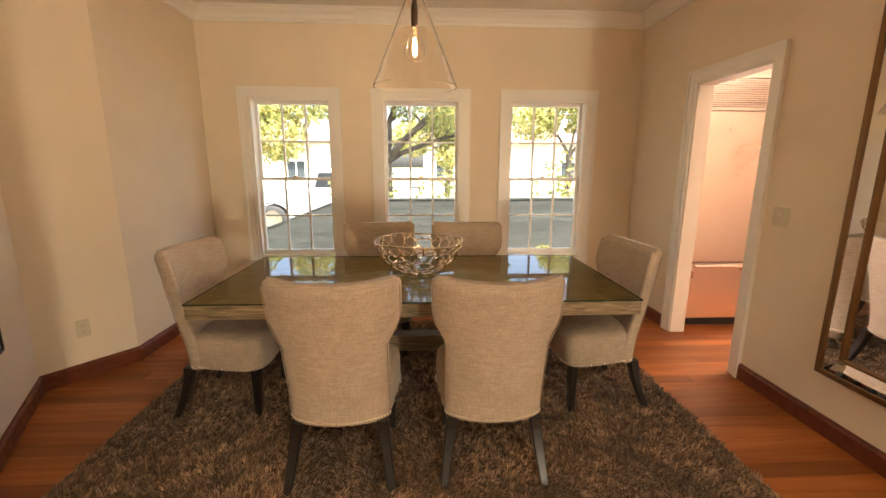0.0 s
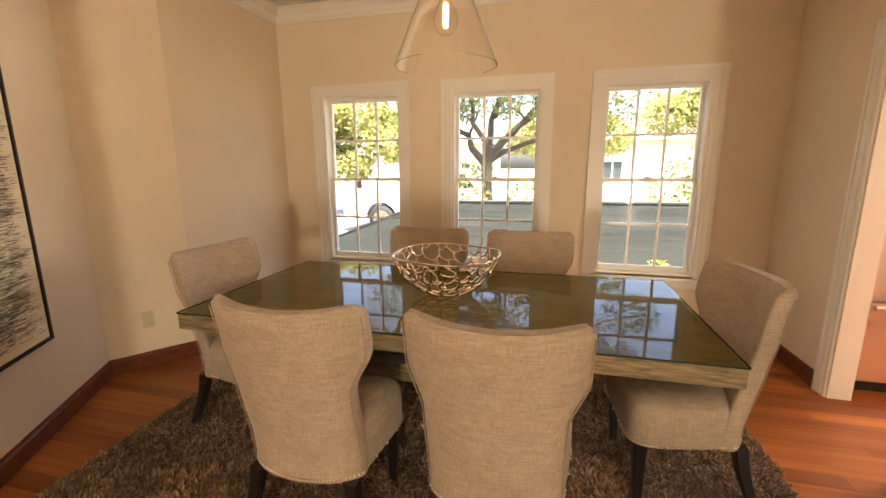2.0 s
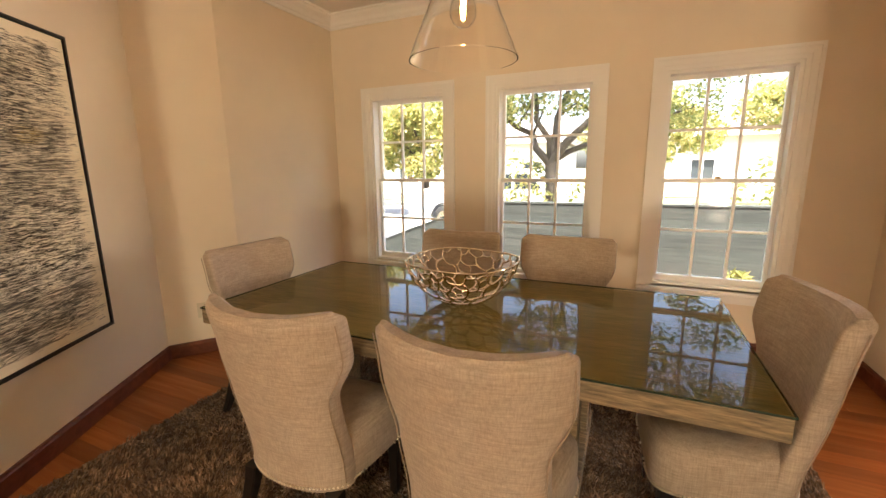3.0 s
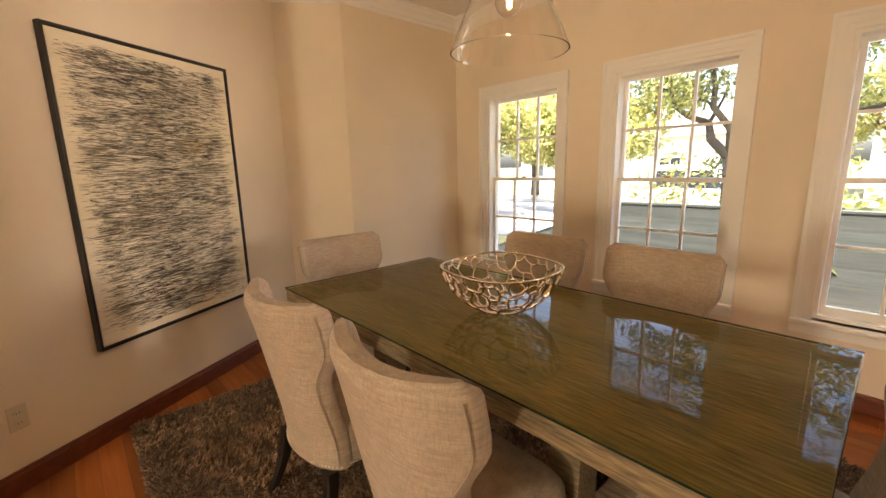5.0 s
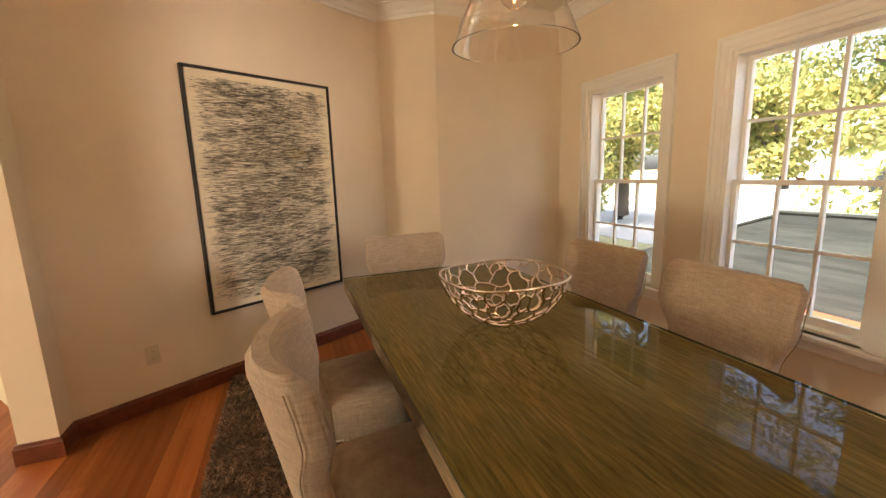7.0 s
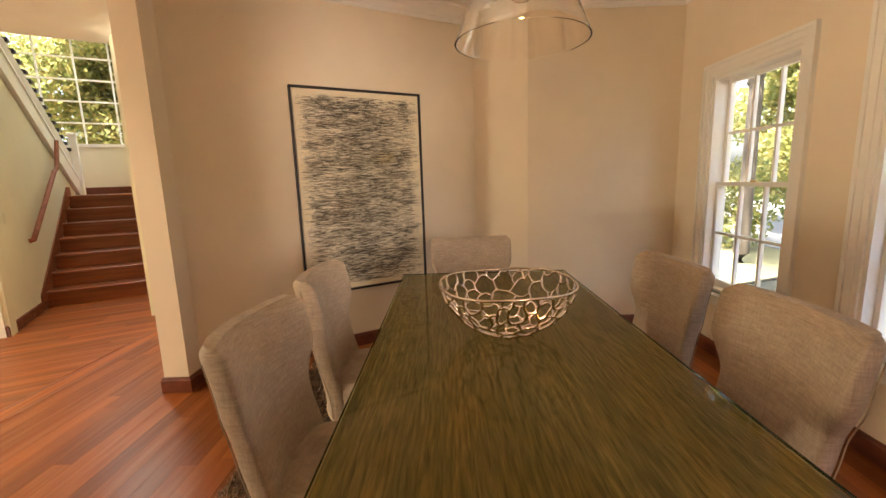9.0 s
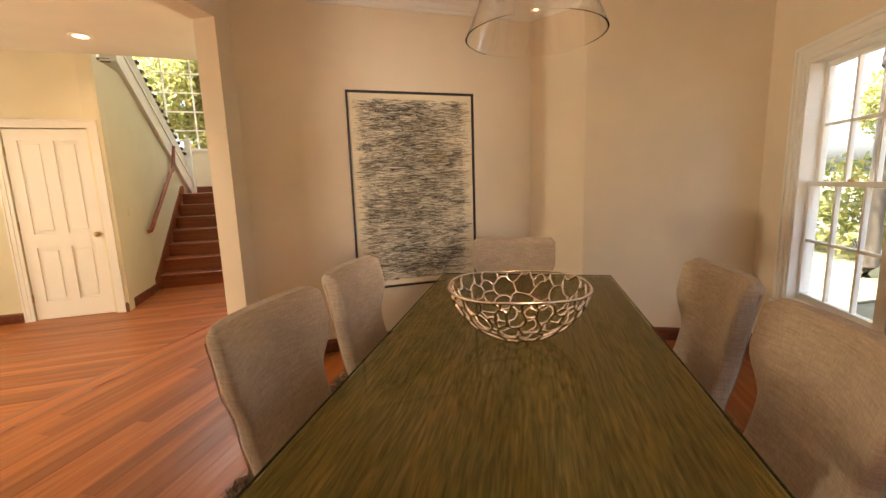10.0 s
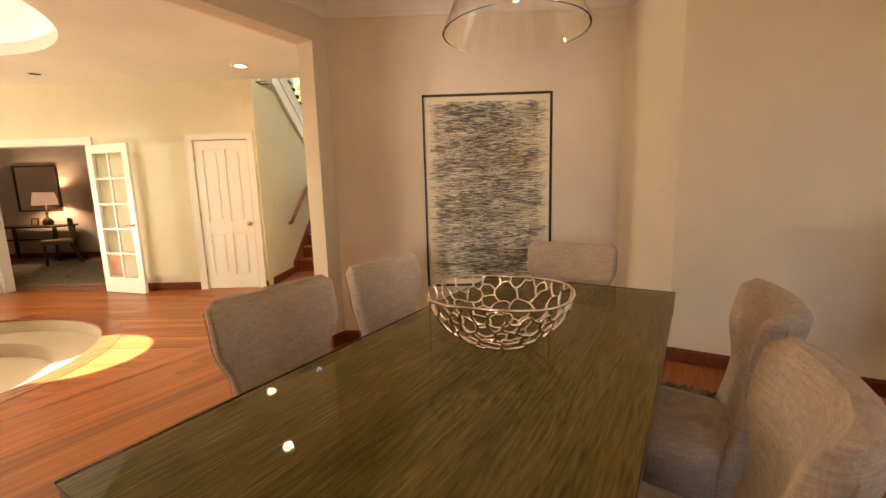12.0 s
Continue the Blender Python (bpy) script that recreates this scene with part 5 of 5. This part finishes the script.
tree(-10.5, 13.0, -0.45, 0.25, 2.2, [(-2, 0, 2, 0.1), (2, 0, 2.2, 0.1), (0, -1.5, 2.4, 0.1)],
     [(-2, 0, 3.6, 1.6), (1.8, -0.5, 3.4, 1.6), (0, 0, 5, 1.8), (0.5, -1.2, 2.2, 1.2), (-2.5, 0.5, 1.6, 1.2)], 24000, 0.09, M_LEAF_GOLD, 6, "broad yellow-green street tree")
tree(-12.0, 19.6, -0.3, 0.22, 2.0, [(-2, 0, 2.4, 0.1), (2.2, 0, 2.2, 0.1), (0, -1.5, 2.8, 0.1)],
     [(-2.2, 0, 4.2, 1.8), (2.0, -0.5, 4.0, 1.8), (0, 0, 5.6, 2.0), (0.5, -1.0, 2.8, 1.4)], 11000, 0.14, M_LEAF_GOLD, 7, "yellow-green tree across the street")
tree(7.8, 22.4, -0.45, 0.2, 2.4, [(-2, 0, 2.2, 0.1), (2.0, 0, 2.2, 0.1), (0, -1.5, 2.6, 0.1)],
     [(-2.0, 0, 4.2, 1.5), (2.0, -0.5, 4.6, 1.5), (0, 0, 5.4, 1.6)], 7000, 0.13, M_LEAF_GOLD, 8, "green tree across the street")
tree(-9.6, -6.2, -0.75, 0.2, 2.6, [(-1.2, 0, 2.2, 0.1), (1.4, 0.5, 2.2, 0.1), (0, 1.5, 2.6, 0.1)],
     [(0.6, 0.8, 3.4, 1.5), (1.4, -0.6, 4.6, 1.5), (0.3, 1.8, 4.8, 1.6), (1.2, 1.2, 5.8, 1.4), (0.2, -0.4, 2.6, 1.2), (1.0, 2.8, 3.4, 1.3)], 46000, 0.075, M_LEAF_GOLD, 9, "leafy yellow-green tree close outside the landing window")


tree(-6.8, 15.6, -0.45, 0.16, 1.6, [(-1.6, 0, 1.8, 0.08), (1.6, 0, 2.0, 0.08), (0, -1.0, 2.2, 0.08)],
     [(-1.6, 0, 2.6, 1.2), (1.6, -0.2, 2.8, 1.2), (0, 0, 3.8, 1.4), (0.2, -0.6, 1.9, 0.8), (2.6, 0.2, 4.0, 1.0), (-2.6, 0.2, 4.0, 1.0)], 9000, 0.11, M_LEAF_GOLD, 12, "yellow-green tree at the far side of the street")
tree(1.2, 21.5, -0.3, 0.16, 1.8, [(-1.6, 0, 1.8, 0.08), (1.6, 0, 2.0, 0.08), (0, -1.0, 2.2, 0.08)],
     [(-1.8, 0, 3.0, 1.2), (1.8, -0.2, 3.0, 1.2), (0, 0, 4.2, 1.5), (0.2, -0.6, 2.2, 0.9)], 7000, 0.12, M_LEAF_GOLD, 13, "yellow-green tree in the front garden opposite")


def shrub(x, y, z, clumps, count, size, material, seed, label):
    v, f = leaves(clumps, count, size, seed)
    me = bpy.data.meshes.new("shrub")
    me.from_pydata(v.tolist(), [], f.tolist())
    me.materials.append(material)
    ob = thing("shrub", label, "shrub", pose(x, y, z))
    fo = new("foliage", me)
    fo.parent = ob
    tagged(fo, kind="stuff")
    bm = bm_new()
    for k in range(5):
        a = k * 1.26
        tube(bm, [(0, 0, -0.02), (0.12 * math.cos(a), 0.12 * math.sin(a), 0.25), (0.3 * math.cos(a), 0.3 * math.sin(a), 0.6)], 0.012, 6, radii=[0.016, 0.012, 0.005])
    part("stem", bm, M_BARK, ob)


for i, (x, y) in enumerate(((1.75, 5.9), (0.5, 6.9), (-1.0, 7.2), (2.4, 7.2), (3.4, 7.0))):
    tall = 1.6 if y > 6.3 else 0.55
    shrub(x, y, -0.45, [(0, 0, tall * 0.55, tall * 0.42), (0.25, 0.1, tall * 0.8, tall * 0.3), (-0.22, 0, tall * 0.9, tall * 0.3), (0.05, 0.1, tall * 1.15, tall * 0.22)], 700, 0.05, M_LEAF if i % 2 else M_LEAF_GOLD, 20 + i, "loose green garden shrub by the fence")
for i, x in enumerate((-14, -12.4, -10.9, -9.5, -8.2)):
    shrub(x, 9.0, -0.45, [(0, 0, 0.5, 0.7), (0.5, 0.2, 1.0, 0.6), (-0.5, 0, 0.9, 0.6), (0, 0.1, 1.7, 0.6)], 1300, 0.075, M_LEAF, 40 + i, "low green hedge shrub beside the street")


# far houses across the street
def house(x, y, w, d, h, wall_c, roof_c, label):
    ho = thing("house", label, "house", pose(x, y, -0.4))
    bm = bm_new()
    box(bm, -w / 2, 0, 0, w / 2, d, h)
    part("wall", bm, paint("house_wall", wall_c, 0.8), ho)
    bm = bm_new()
    rings = [[(-w / 2 - 0.5, -0.5, h), (w / 2 + 0.5, -0.5, h), (w / 2 + 0.5, d + 0.5, h), (-w / 2 - 0.5, d + 0.5, h)], [(-w / 2 - 0.5, d / 2 - 0.1, h + 1.6), (w / 2 + 0.5, d / 2 - 0.1, h + 1.6), (w / 2 + 0.5, d / 2 + 0.1, h + 1.6), (-w / 2 - 0.5, d / 2 + 0.1, h + 1.6)]]
    loft(bm, rings)
    part("roof", bm, paint("house_roof", roof_c, 0.9, 0.15), ho)
    n = int(w / 2.6)
    for i in range(n):
        cx = -w / 2 + w * (i + 0.5) / n
        if i == n // 2:
            bm = bm_new()
            box(bm, cx - 0.5, -0.05, 0.0, cx + 0.5, 0.0, 2.1)
            part("door", bm, M_TRIM, ho)
            continue
        bm = bm_new()
        for a in ((-0.62, 0.95, -0.54, 2.15), (0.54, 0.95, 0.62, 2.15), (-0.54, 0.95, 0.54, 1.03), (-0.54, 2.07, 0.54, 2.15), (-0.03, 1.03, 0.03, 2.07)):
            box(bm, cx + a[0], -0.07, a[1], cx + a[2], 0.0, a[3])
        wi = part("window", bm, M_TRIM, ho)
        bm = bm_new()
        box(bm, cx - 0.54, -0.03, 1.03, cx + 0.54, -0.004, 2.07)
        part("pane", bm, mat("dark_pane", (0.05, 0.06, 0.07), 0.1), wi)


house(-11, 27, 15, 9, 3.2, (0.72, 0.70, 0.66), (0.16, 0.14, 0.13), "white single-storey house with grey roof across the street")
house(7, 28, 14, 9, 3.3, (0.68, 0.64, 0.58), (0.22, 0.16, 0.13), "cream single-storey house with brown roof across the street")


# white pickup parked on the street
def pickup():
    M_CAR = mat("white_car_paint", (0.70, 0.70, 0.70), 0.25)
    bsdf(M_CAR).inputs["Coat Weight"].default_value = 0.6
    M_TYRE = paint("tyre_rubber", (0.02, 0.02, 0.02), 0.8)
    M_CGLASS = mat("tinted_car_glass", (0.03, 0.035, 0.04), 0.05)
    p = thing("pickup_truck", "white pickup truck parked along the street", "truck", pose(-5.25, 11.4, -0.44))
    W = 1.9
    bm = bm_new()
    def arch(cx):
        return [(cx + 0.46 * math.cos(a), 0.42 + 0.46 * math.sin(a)) for a in [math.pi - math.pi * k / 10 for k in range(11)]]
    outline = [(0.0, 0.5), (0.55, 0.42)] + arch(1.15) + arch(4.35) + [(5.2, 0.42), (5.45, 0.5), (5.5, 0.95), (5.35, 1.12), (4.1, 1.2), (2.1, 1.2), (0.02, 1.2)]
    slab(bm, outline, 0.0, W)
    bmesh.ops.bevel(bm, geom=[e for e in bm.edges if abs(e.verts[0].co.y - e.verts[1].co.y) < 1e-6 and e.verts[0].co.z > 0.9 and e.verts[1].co.z > 0.9], offset=0.05, segments=2, affect="EDGES")
    part("body", bm, M_CAR, p, smooth=True)
    bm = bm_new()
    rings = []
    for z, a, b, ins in ((1.19, 2.05, 4.15, 0.06), (1.35, 2.08, 4.0, 0.08), (1.72, 2.25, 3.5, 0.2), (1.78, 2.4, 3.35, 0.26)):
        rings.append([(a, ins, z), (b, ins, z), (b, W - ins, z), (a, W - ins, z)])
    loft(bm, rings)
    cab = part("cab", bm, M_CAR, p)
    bm = bm_new()
    slab(bm, [(2.3, 1.27), (3.05, 1.27), (3.05, 1.66), (2.42, 1.66)], 0.055, 0.062)
    slab(bm, [(3.12, 1.27), (3.85, 1.27), (3.5, 1.66), (3.12, 1.66)], 0.055, 0.062)
    part("side_window", bm, M_CGLASS, cab)
    for cx in (1.15, 4.35):
        for y in (-0.01, W - 0.24):
            bm = bm_new()
            lathe(bm, [(0.25, 0.0), (0.37, 0.02), (0.40, 0.07), (0.40, 0.18), (0.37, 0.23), (0.25, 0.25)], 28, (0, 0), False)
            bmesh.ops.transform(bm, matrix=pose(cx, y + 0.25, 0.40, 90), verts=bm.verts)
            wh = part("tyre", bm, M_TYRE, p, smooth=True)
            bm = bm_new()
            lathe(bm, [(0.0, 0.03), (0.08, 0.03), (0.20, 0.06), (0.25, 0.02), (0.25, 0.24), (0.0, 0.22)], 24, (0, 0), False)
            bmesh.ops.transform(bm, matrix=pose(cx, y + 0.25, 0.40, 90), verts=bm.verts)
            part("rim", bm, M_STEEL, wh, smooth=True)
    bm = bm_new()
    box(bm, -0.012, 0.02, 0.75, 0.06, 0.16, 1.1, bevel=0.01)
    part("tail_light", bm, mat("red_lens", (0.5, 0.02, 0.015), 0.2), p, "red tail light")


pickup()

# ---- study furniture ----
def study_pt(x, y, z=0.0):
    return CLOSET_M @ Vector((x, y, z))


LAMPX, DESK_Y = -0.79, 3.05
M_DESK = wood("dark_desk_wood", (0.02, 0.012, 0.008), (0.035, 0.022, 0.015), (0.05, 0.032, 0.022), "x", 0.35)
desk = thing("console_desk", "dark wooden writing desk with crossed braces", "desk", CLOSET_M @ pose(LAMPX - 0.35, DESK_Y, 0))
bm = bm_new()
box(bm, -0.75, -0.28, 0.72, 0.75, 0.28, 0.76, bevel=0.004)
part("desktop", bm, M_DESK, desk)
for x in (-0.68, 0.68):
    for y in (-0.22, 0.22):
        bm = bm_new()
        box(bm, x - 0.025, y - 0.025, 0.0, x + 0.025, y + 0.025, 0.72)
        part("leg", bm, M_DESK, desk)
bm = bm_new()
tube(bm, [(-0.66, 0.0, 0.45), (0.66, 0.0, 0.45)], 0.018, 8)
part("brace", bm, M_DESK, desk)
tl = thing("table_lamp", "dark-based table lamp with a lit pleated cream shade", "lamp", CLOSET_M @ pose(LAMPX, DESK_Y, 0.76))
bm = bm_new()
lathe(bm, [(0.0, 0.0), (0.09, 0.0), (0.09, 0.02), (0.10, 0.07), (0.07, 0.13), (0.025, 0.17), (0.018, 0.45), (0.0, 0.45)], 24)
part("base", bm, M_DESK, tl, smooth=True)
bm = bm_new()
prof = [(0.22, 0.43), (0.175, 0.70)]
lathe(bm, prof + [(0.172, 0.70), (0.217, 0.43)], 48, (0, 0), False)
M_SHADE = glow("lit_lampshade", (1.0, 0.55, 0.28), 0.06)
bsdf(M_SHADE).inputs["Base Color"].default_value = (0.55, 0.36, 0.2, 1)
part("shade", bm, M_SHADE, tl, "glowing cream pleated shade")
lp = study_pt(LAMPX, DESK_Y, 1.32)
lamp("table_lamp_glow", "POINT", 5.0, pose(lp.x, lp.y, lp.z), WARM, size=0.06)
pic = thing("wall_mirror", "dark framed mirror on the study wall", "mirror", CLOSET_M @ pose(LAMPX - 0.45, 3.40, 1.55))
bm = bm_new()
for a in ((-0.5, -0.5, -0.47, 0.5), (0.47, -0.5, 0.5, 0.5), (-0.47, -0.5, 0.47, -0.47), (-0.47, 0.47, 0.47, 0.5)):
    box(bm, a[0], -0.03, a[1], a[2], 0.0, a[3])
part("frame", bm, M_DESK, pic)
bm = bm_new()
box(bm, -0.47, -0.012, -0.47, 0.47, -0.002, 0.47)
part("mirror_glass", bm, M_MIRROR, pic)
ph = thing("photo_frame", "small dark photo frame on the desk", "frame", CLOSET_M @ pose(LAMPX - 0.2, DESK_Y - 0.1, 0.76, -12))
bm = bm_new()
for a in ((-0.08, 0, -0.06, 0.16), (0.06, 0, 0.08, 0.16), (-0.06, 0, 0.06, 0.02), (-0.06, 0.14, 0.06, 0.16)):
    box(bm, a[0], -0.01, a[1], a[2], 0.008, a[3])
part("frame", bm, M_DESK, ph)
bm = bm_new()
box(bm, -0.06, -0.004, 0.02, 0.06, 0.004, 0.14)
part("photo", bm, mat("photo_paper", (0.5, 0.46, 0.4), 0.4), ph)
sc = thing("desk_chair", "tan upholstered desk chair with dark legs", "chair", CLOSET_M @ pose(LAMPX + 0.72, 2.45, 0, 0, 0, 137))
M_TAN = paint("tan_fabric", (0.26, 0.19, 0.12), 0.9, 0.1)
bm = bm_new()
box(bm, -0.24, -0.24, 0.42, 0.24, 0.24, 0.50, bevel=0.03)
part("seat", bm, M_TAN, sc, smooth=True)
bm = bm_new()
box(bm, -0.23, -0.27, 0.48, 0.23, -0.21, 0.92, bevel=0.025)
part("backrest", bm, M_TAN, sc, smooth=True)
for x in (-0.2, 0.2):
    for y, yy in ((0.2, 0.2), (-0.2, -0.34)):
        bm = bm_new()
        tube(bm, [(x, y, 0.43), (x, (y + yy) / 2, 0.2), (x, yy, 0.0)], 0.02, 8, radii=[0.024, 0.02, 0.015])
        part("leg", bm, M_DESK, sc)
srug = thing("study_rug", "worn beige and brown patterned study rug", "rug", CLOSET_M @ pose(1.2, 1.75, 0))
M_SRUG = mat("patterned_rug", (0.3, 0.24, 0.17), 0.95)
color_to(M_SRUG, ramp(M_SRUG, noise_tex(M_SRUG, coords(M_SRUG), 7, 4, 0.6, 1.5), [(0.35, (0.10, 0.075, 0.05)), (0.5, (0.32, 0.27, 0.19)), (0.65, (0.22, 0.15, 0.09))]))
bm = bm_new()
box(bm, -2.2, -1.3, 0.001, 2.2, 1.2, 0.012, bevel=0.003)
part("rug_body", bm, M_SRUG, srug)
bm = bm_new()
box(bm, -2.6, 0.005, -0.05, 4.2, 3.4, 0.0)
setting("study_floor", bm, M_PLANK_DARK, "red-brown study floor boards", "floor", CLOSET_M)
bm = bm_new()
sweep(bm, [(-2.6, 3.4), (4.2, 3.4)][::-1], BB)
setting("baseboard", bm, M_BASE, "dark red-brown stained wooden baseboard", "baseboard", CLOSET_M)

# ---- floor boards ----
bm = bm_new()
prism(bm, [(XR + 0.02, YS - 0.2), (XR + 0.02, YN), (XL - 0.05, YN), (XL - 0.05, 3.0), (-2.5, 2.5), (-1.3, 0.3)], -0.12, -0.022)
box(bm, XR + 0.02, YS - 0.2, -0.12, 5.1, YN, -0.022)
setting("floor", bm, M_SUBFLOOR, "dining room floor of red-brown cherry boards", "floor")
floor = bpy.data.objects["floor"]
board_rng = random.Random(11)
BW = 0.095
board_meshes = {}


def board_mesh(length):
    key = round(length, 2)
    if key not in board_meshes:
        bm = bm_new()
        box(bm, 0, 0.0002, -0.02, key - 0.0006, BW - 0.0002, 0.0, bevel=0.0006, seg=1)
        board_meshes[key] = mesh_of(bm, "plank", M_PLANK)
    return board_meshes[key]


def lay_row(owner, m, x0, x1, y, lengths=(1.2, 1.5, 1.8, 2.2)):
    x = x0
    first = True
    while x < x1 - 0.02:
        L = board_rng.choice(lengths) * (board_rng.choice((0.4, 0.7, 1.0)) if first else 1)
        first = False
        L = round(min(L, x1 - x), 2)
        if x1 - x - L < 0.25:
            L = round(x1 - x, 2)
        if L < 0.03:
            break
        ob = new("plank", board_mesh(L))
        ob.matrix_world = m @ Matrix.Translation((x, y, 0))
        ob.parent = owner
        x += L


def west_edge(y):
    if y > KINK[1]:
        return XL - 0.02
    if y > COR_A[1]:
        return KINK[0] + (COR_A[0] - KINK[0]) * (KINK[1] - y) / (KINK[1] - COR_A[1]) - 0.06
    return COR_A[0] + (CONCAVE[0] - COR_A[0]) * (COR_A[1] - y) / (COR_A[1] - CONCAVE[1]) - 0.06


rows_n = int((YN - 0.27) / BW)
for k in range(rows_n + 1):
    y = 0.27 + k * BW
    east = XR + 0.005 if not (DOOR_Y0 - 0.3 < y < 3.5) else 3.3
    lay_row(floor, Matrix.Identity(4), round(west_edge(y), 2), east, y)

# foyer boards: square with the dining room up to a border, aslant beyond it, cut round the sunken entry
ff = tagged(new("foyer_floor"), "foyer floor of red-brown cherry boards", "floor", kind="structure")
CUT = 1.60
BAND0, BAND1 = -0.70, -0.52
NEAR_ZONE = [(4.0, 0.27), (-1.3, 0.27), (-2.60, BAND1 - 0.03), (4.0, BAND1 - 0.03)]
FAR_ZONE = [(4.0, BAND0 + 0.03), (-2.86, BAND0 + 0.03), (-3.6, -1.2), (-4.0, -2.9), (-2.3, -2.2), (0.4, -6.8), (4.0, -6.8)]


def spans(zl, cl, y):
    xs = []
    for i in range(len(zl)):
        a, b = zl[i], zl[(i + 1) % len(zl)]
        if (a.y - y) * (b.y - y) < 0:
            xs.append(a.x + (b.x - a.x) * (y - a.y) / (b.y - a.y))
    xs.sort()
    out = []
    for a, b in zip(xs[::2], xs[1::2]):
        h = CUT * CUT - (y - cl.y) ** 2
        if h > 0:
            h = math.sqrt(h)
            for p, q in ((a, min(b, cl.x - h)), (max(a, cl.x + h), b)):
                if q - p > 0.05:
                    out.append((p, q))
        else:
            out.append((a, b))
    return out


def lay_zone(zone, degrees, top):
    turn = Matrix.Rotation(radians(degrees), 4, "Z")
    back = turn.inverted()
    zl = [back @ Vector((x, y, 0)) for x, y in zone]
    cl = back @ Vector((DOME[0], DOME[1], 0))
    lo = min(p.y for p in zl)
    y = top - BW * math.ceil((top - lo) / BW)
    while y < max(p.y for p in zl) - BW / 2:
        for a, b in spans(zl, cl, y + BW / 2):
            lay_row(ff, turn, round(a, 2), b, y, (1.4, 2.0, 2.6))
        y += BW


lay_zone(NEAR_ZONE, 0, 0.27)
lay_zone(FAR_ZONE, DIAG, 0.0)
for y0, y1, m_ in ((BAND0, BAND0 + 0.045, M_PLANK_DARK), (BAND0 + 0.045, BAND1 - 0.045, M_PLANK), (BAND1 - 0.045, BAND1, M_PLANK_DARK)):
    bm = bm_new()
    box(bm, -2.86, y0 + 0.0003, -0.018, 4.0, y1 - 0.0003, 0.0018, bevel=0.0006, seg=1)
    part("border_strip", bm, m_, ff)
bm = bm_new()
lathe(bm, [(1.52, -0.021), (9.0, -0.021), (9.0, -0.08), (1.52, -0.08)], 96, DOME, False)
part("subfloor", bm, M_SUBFLOOR, ff)
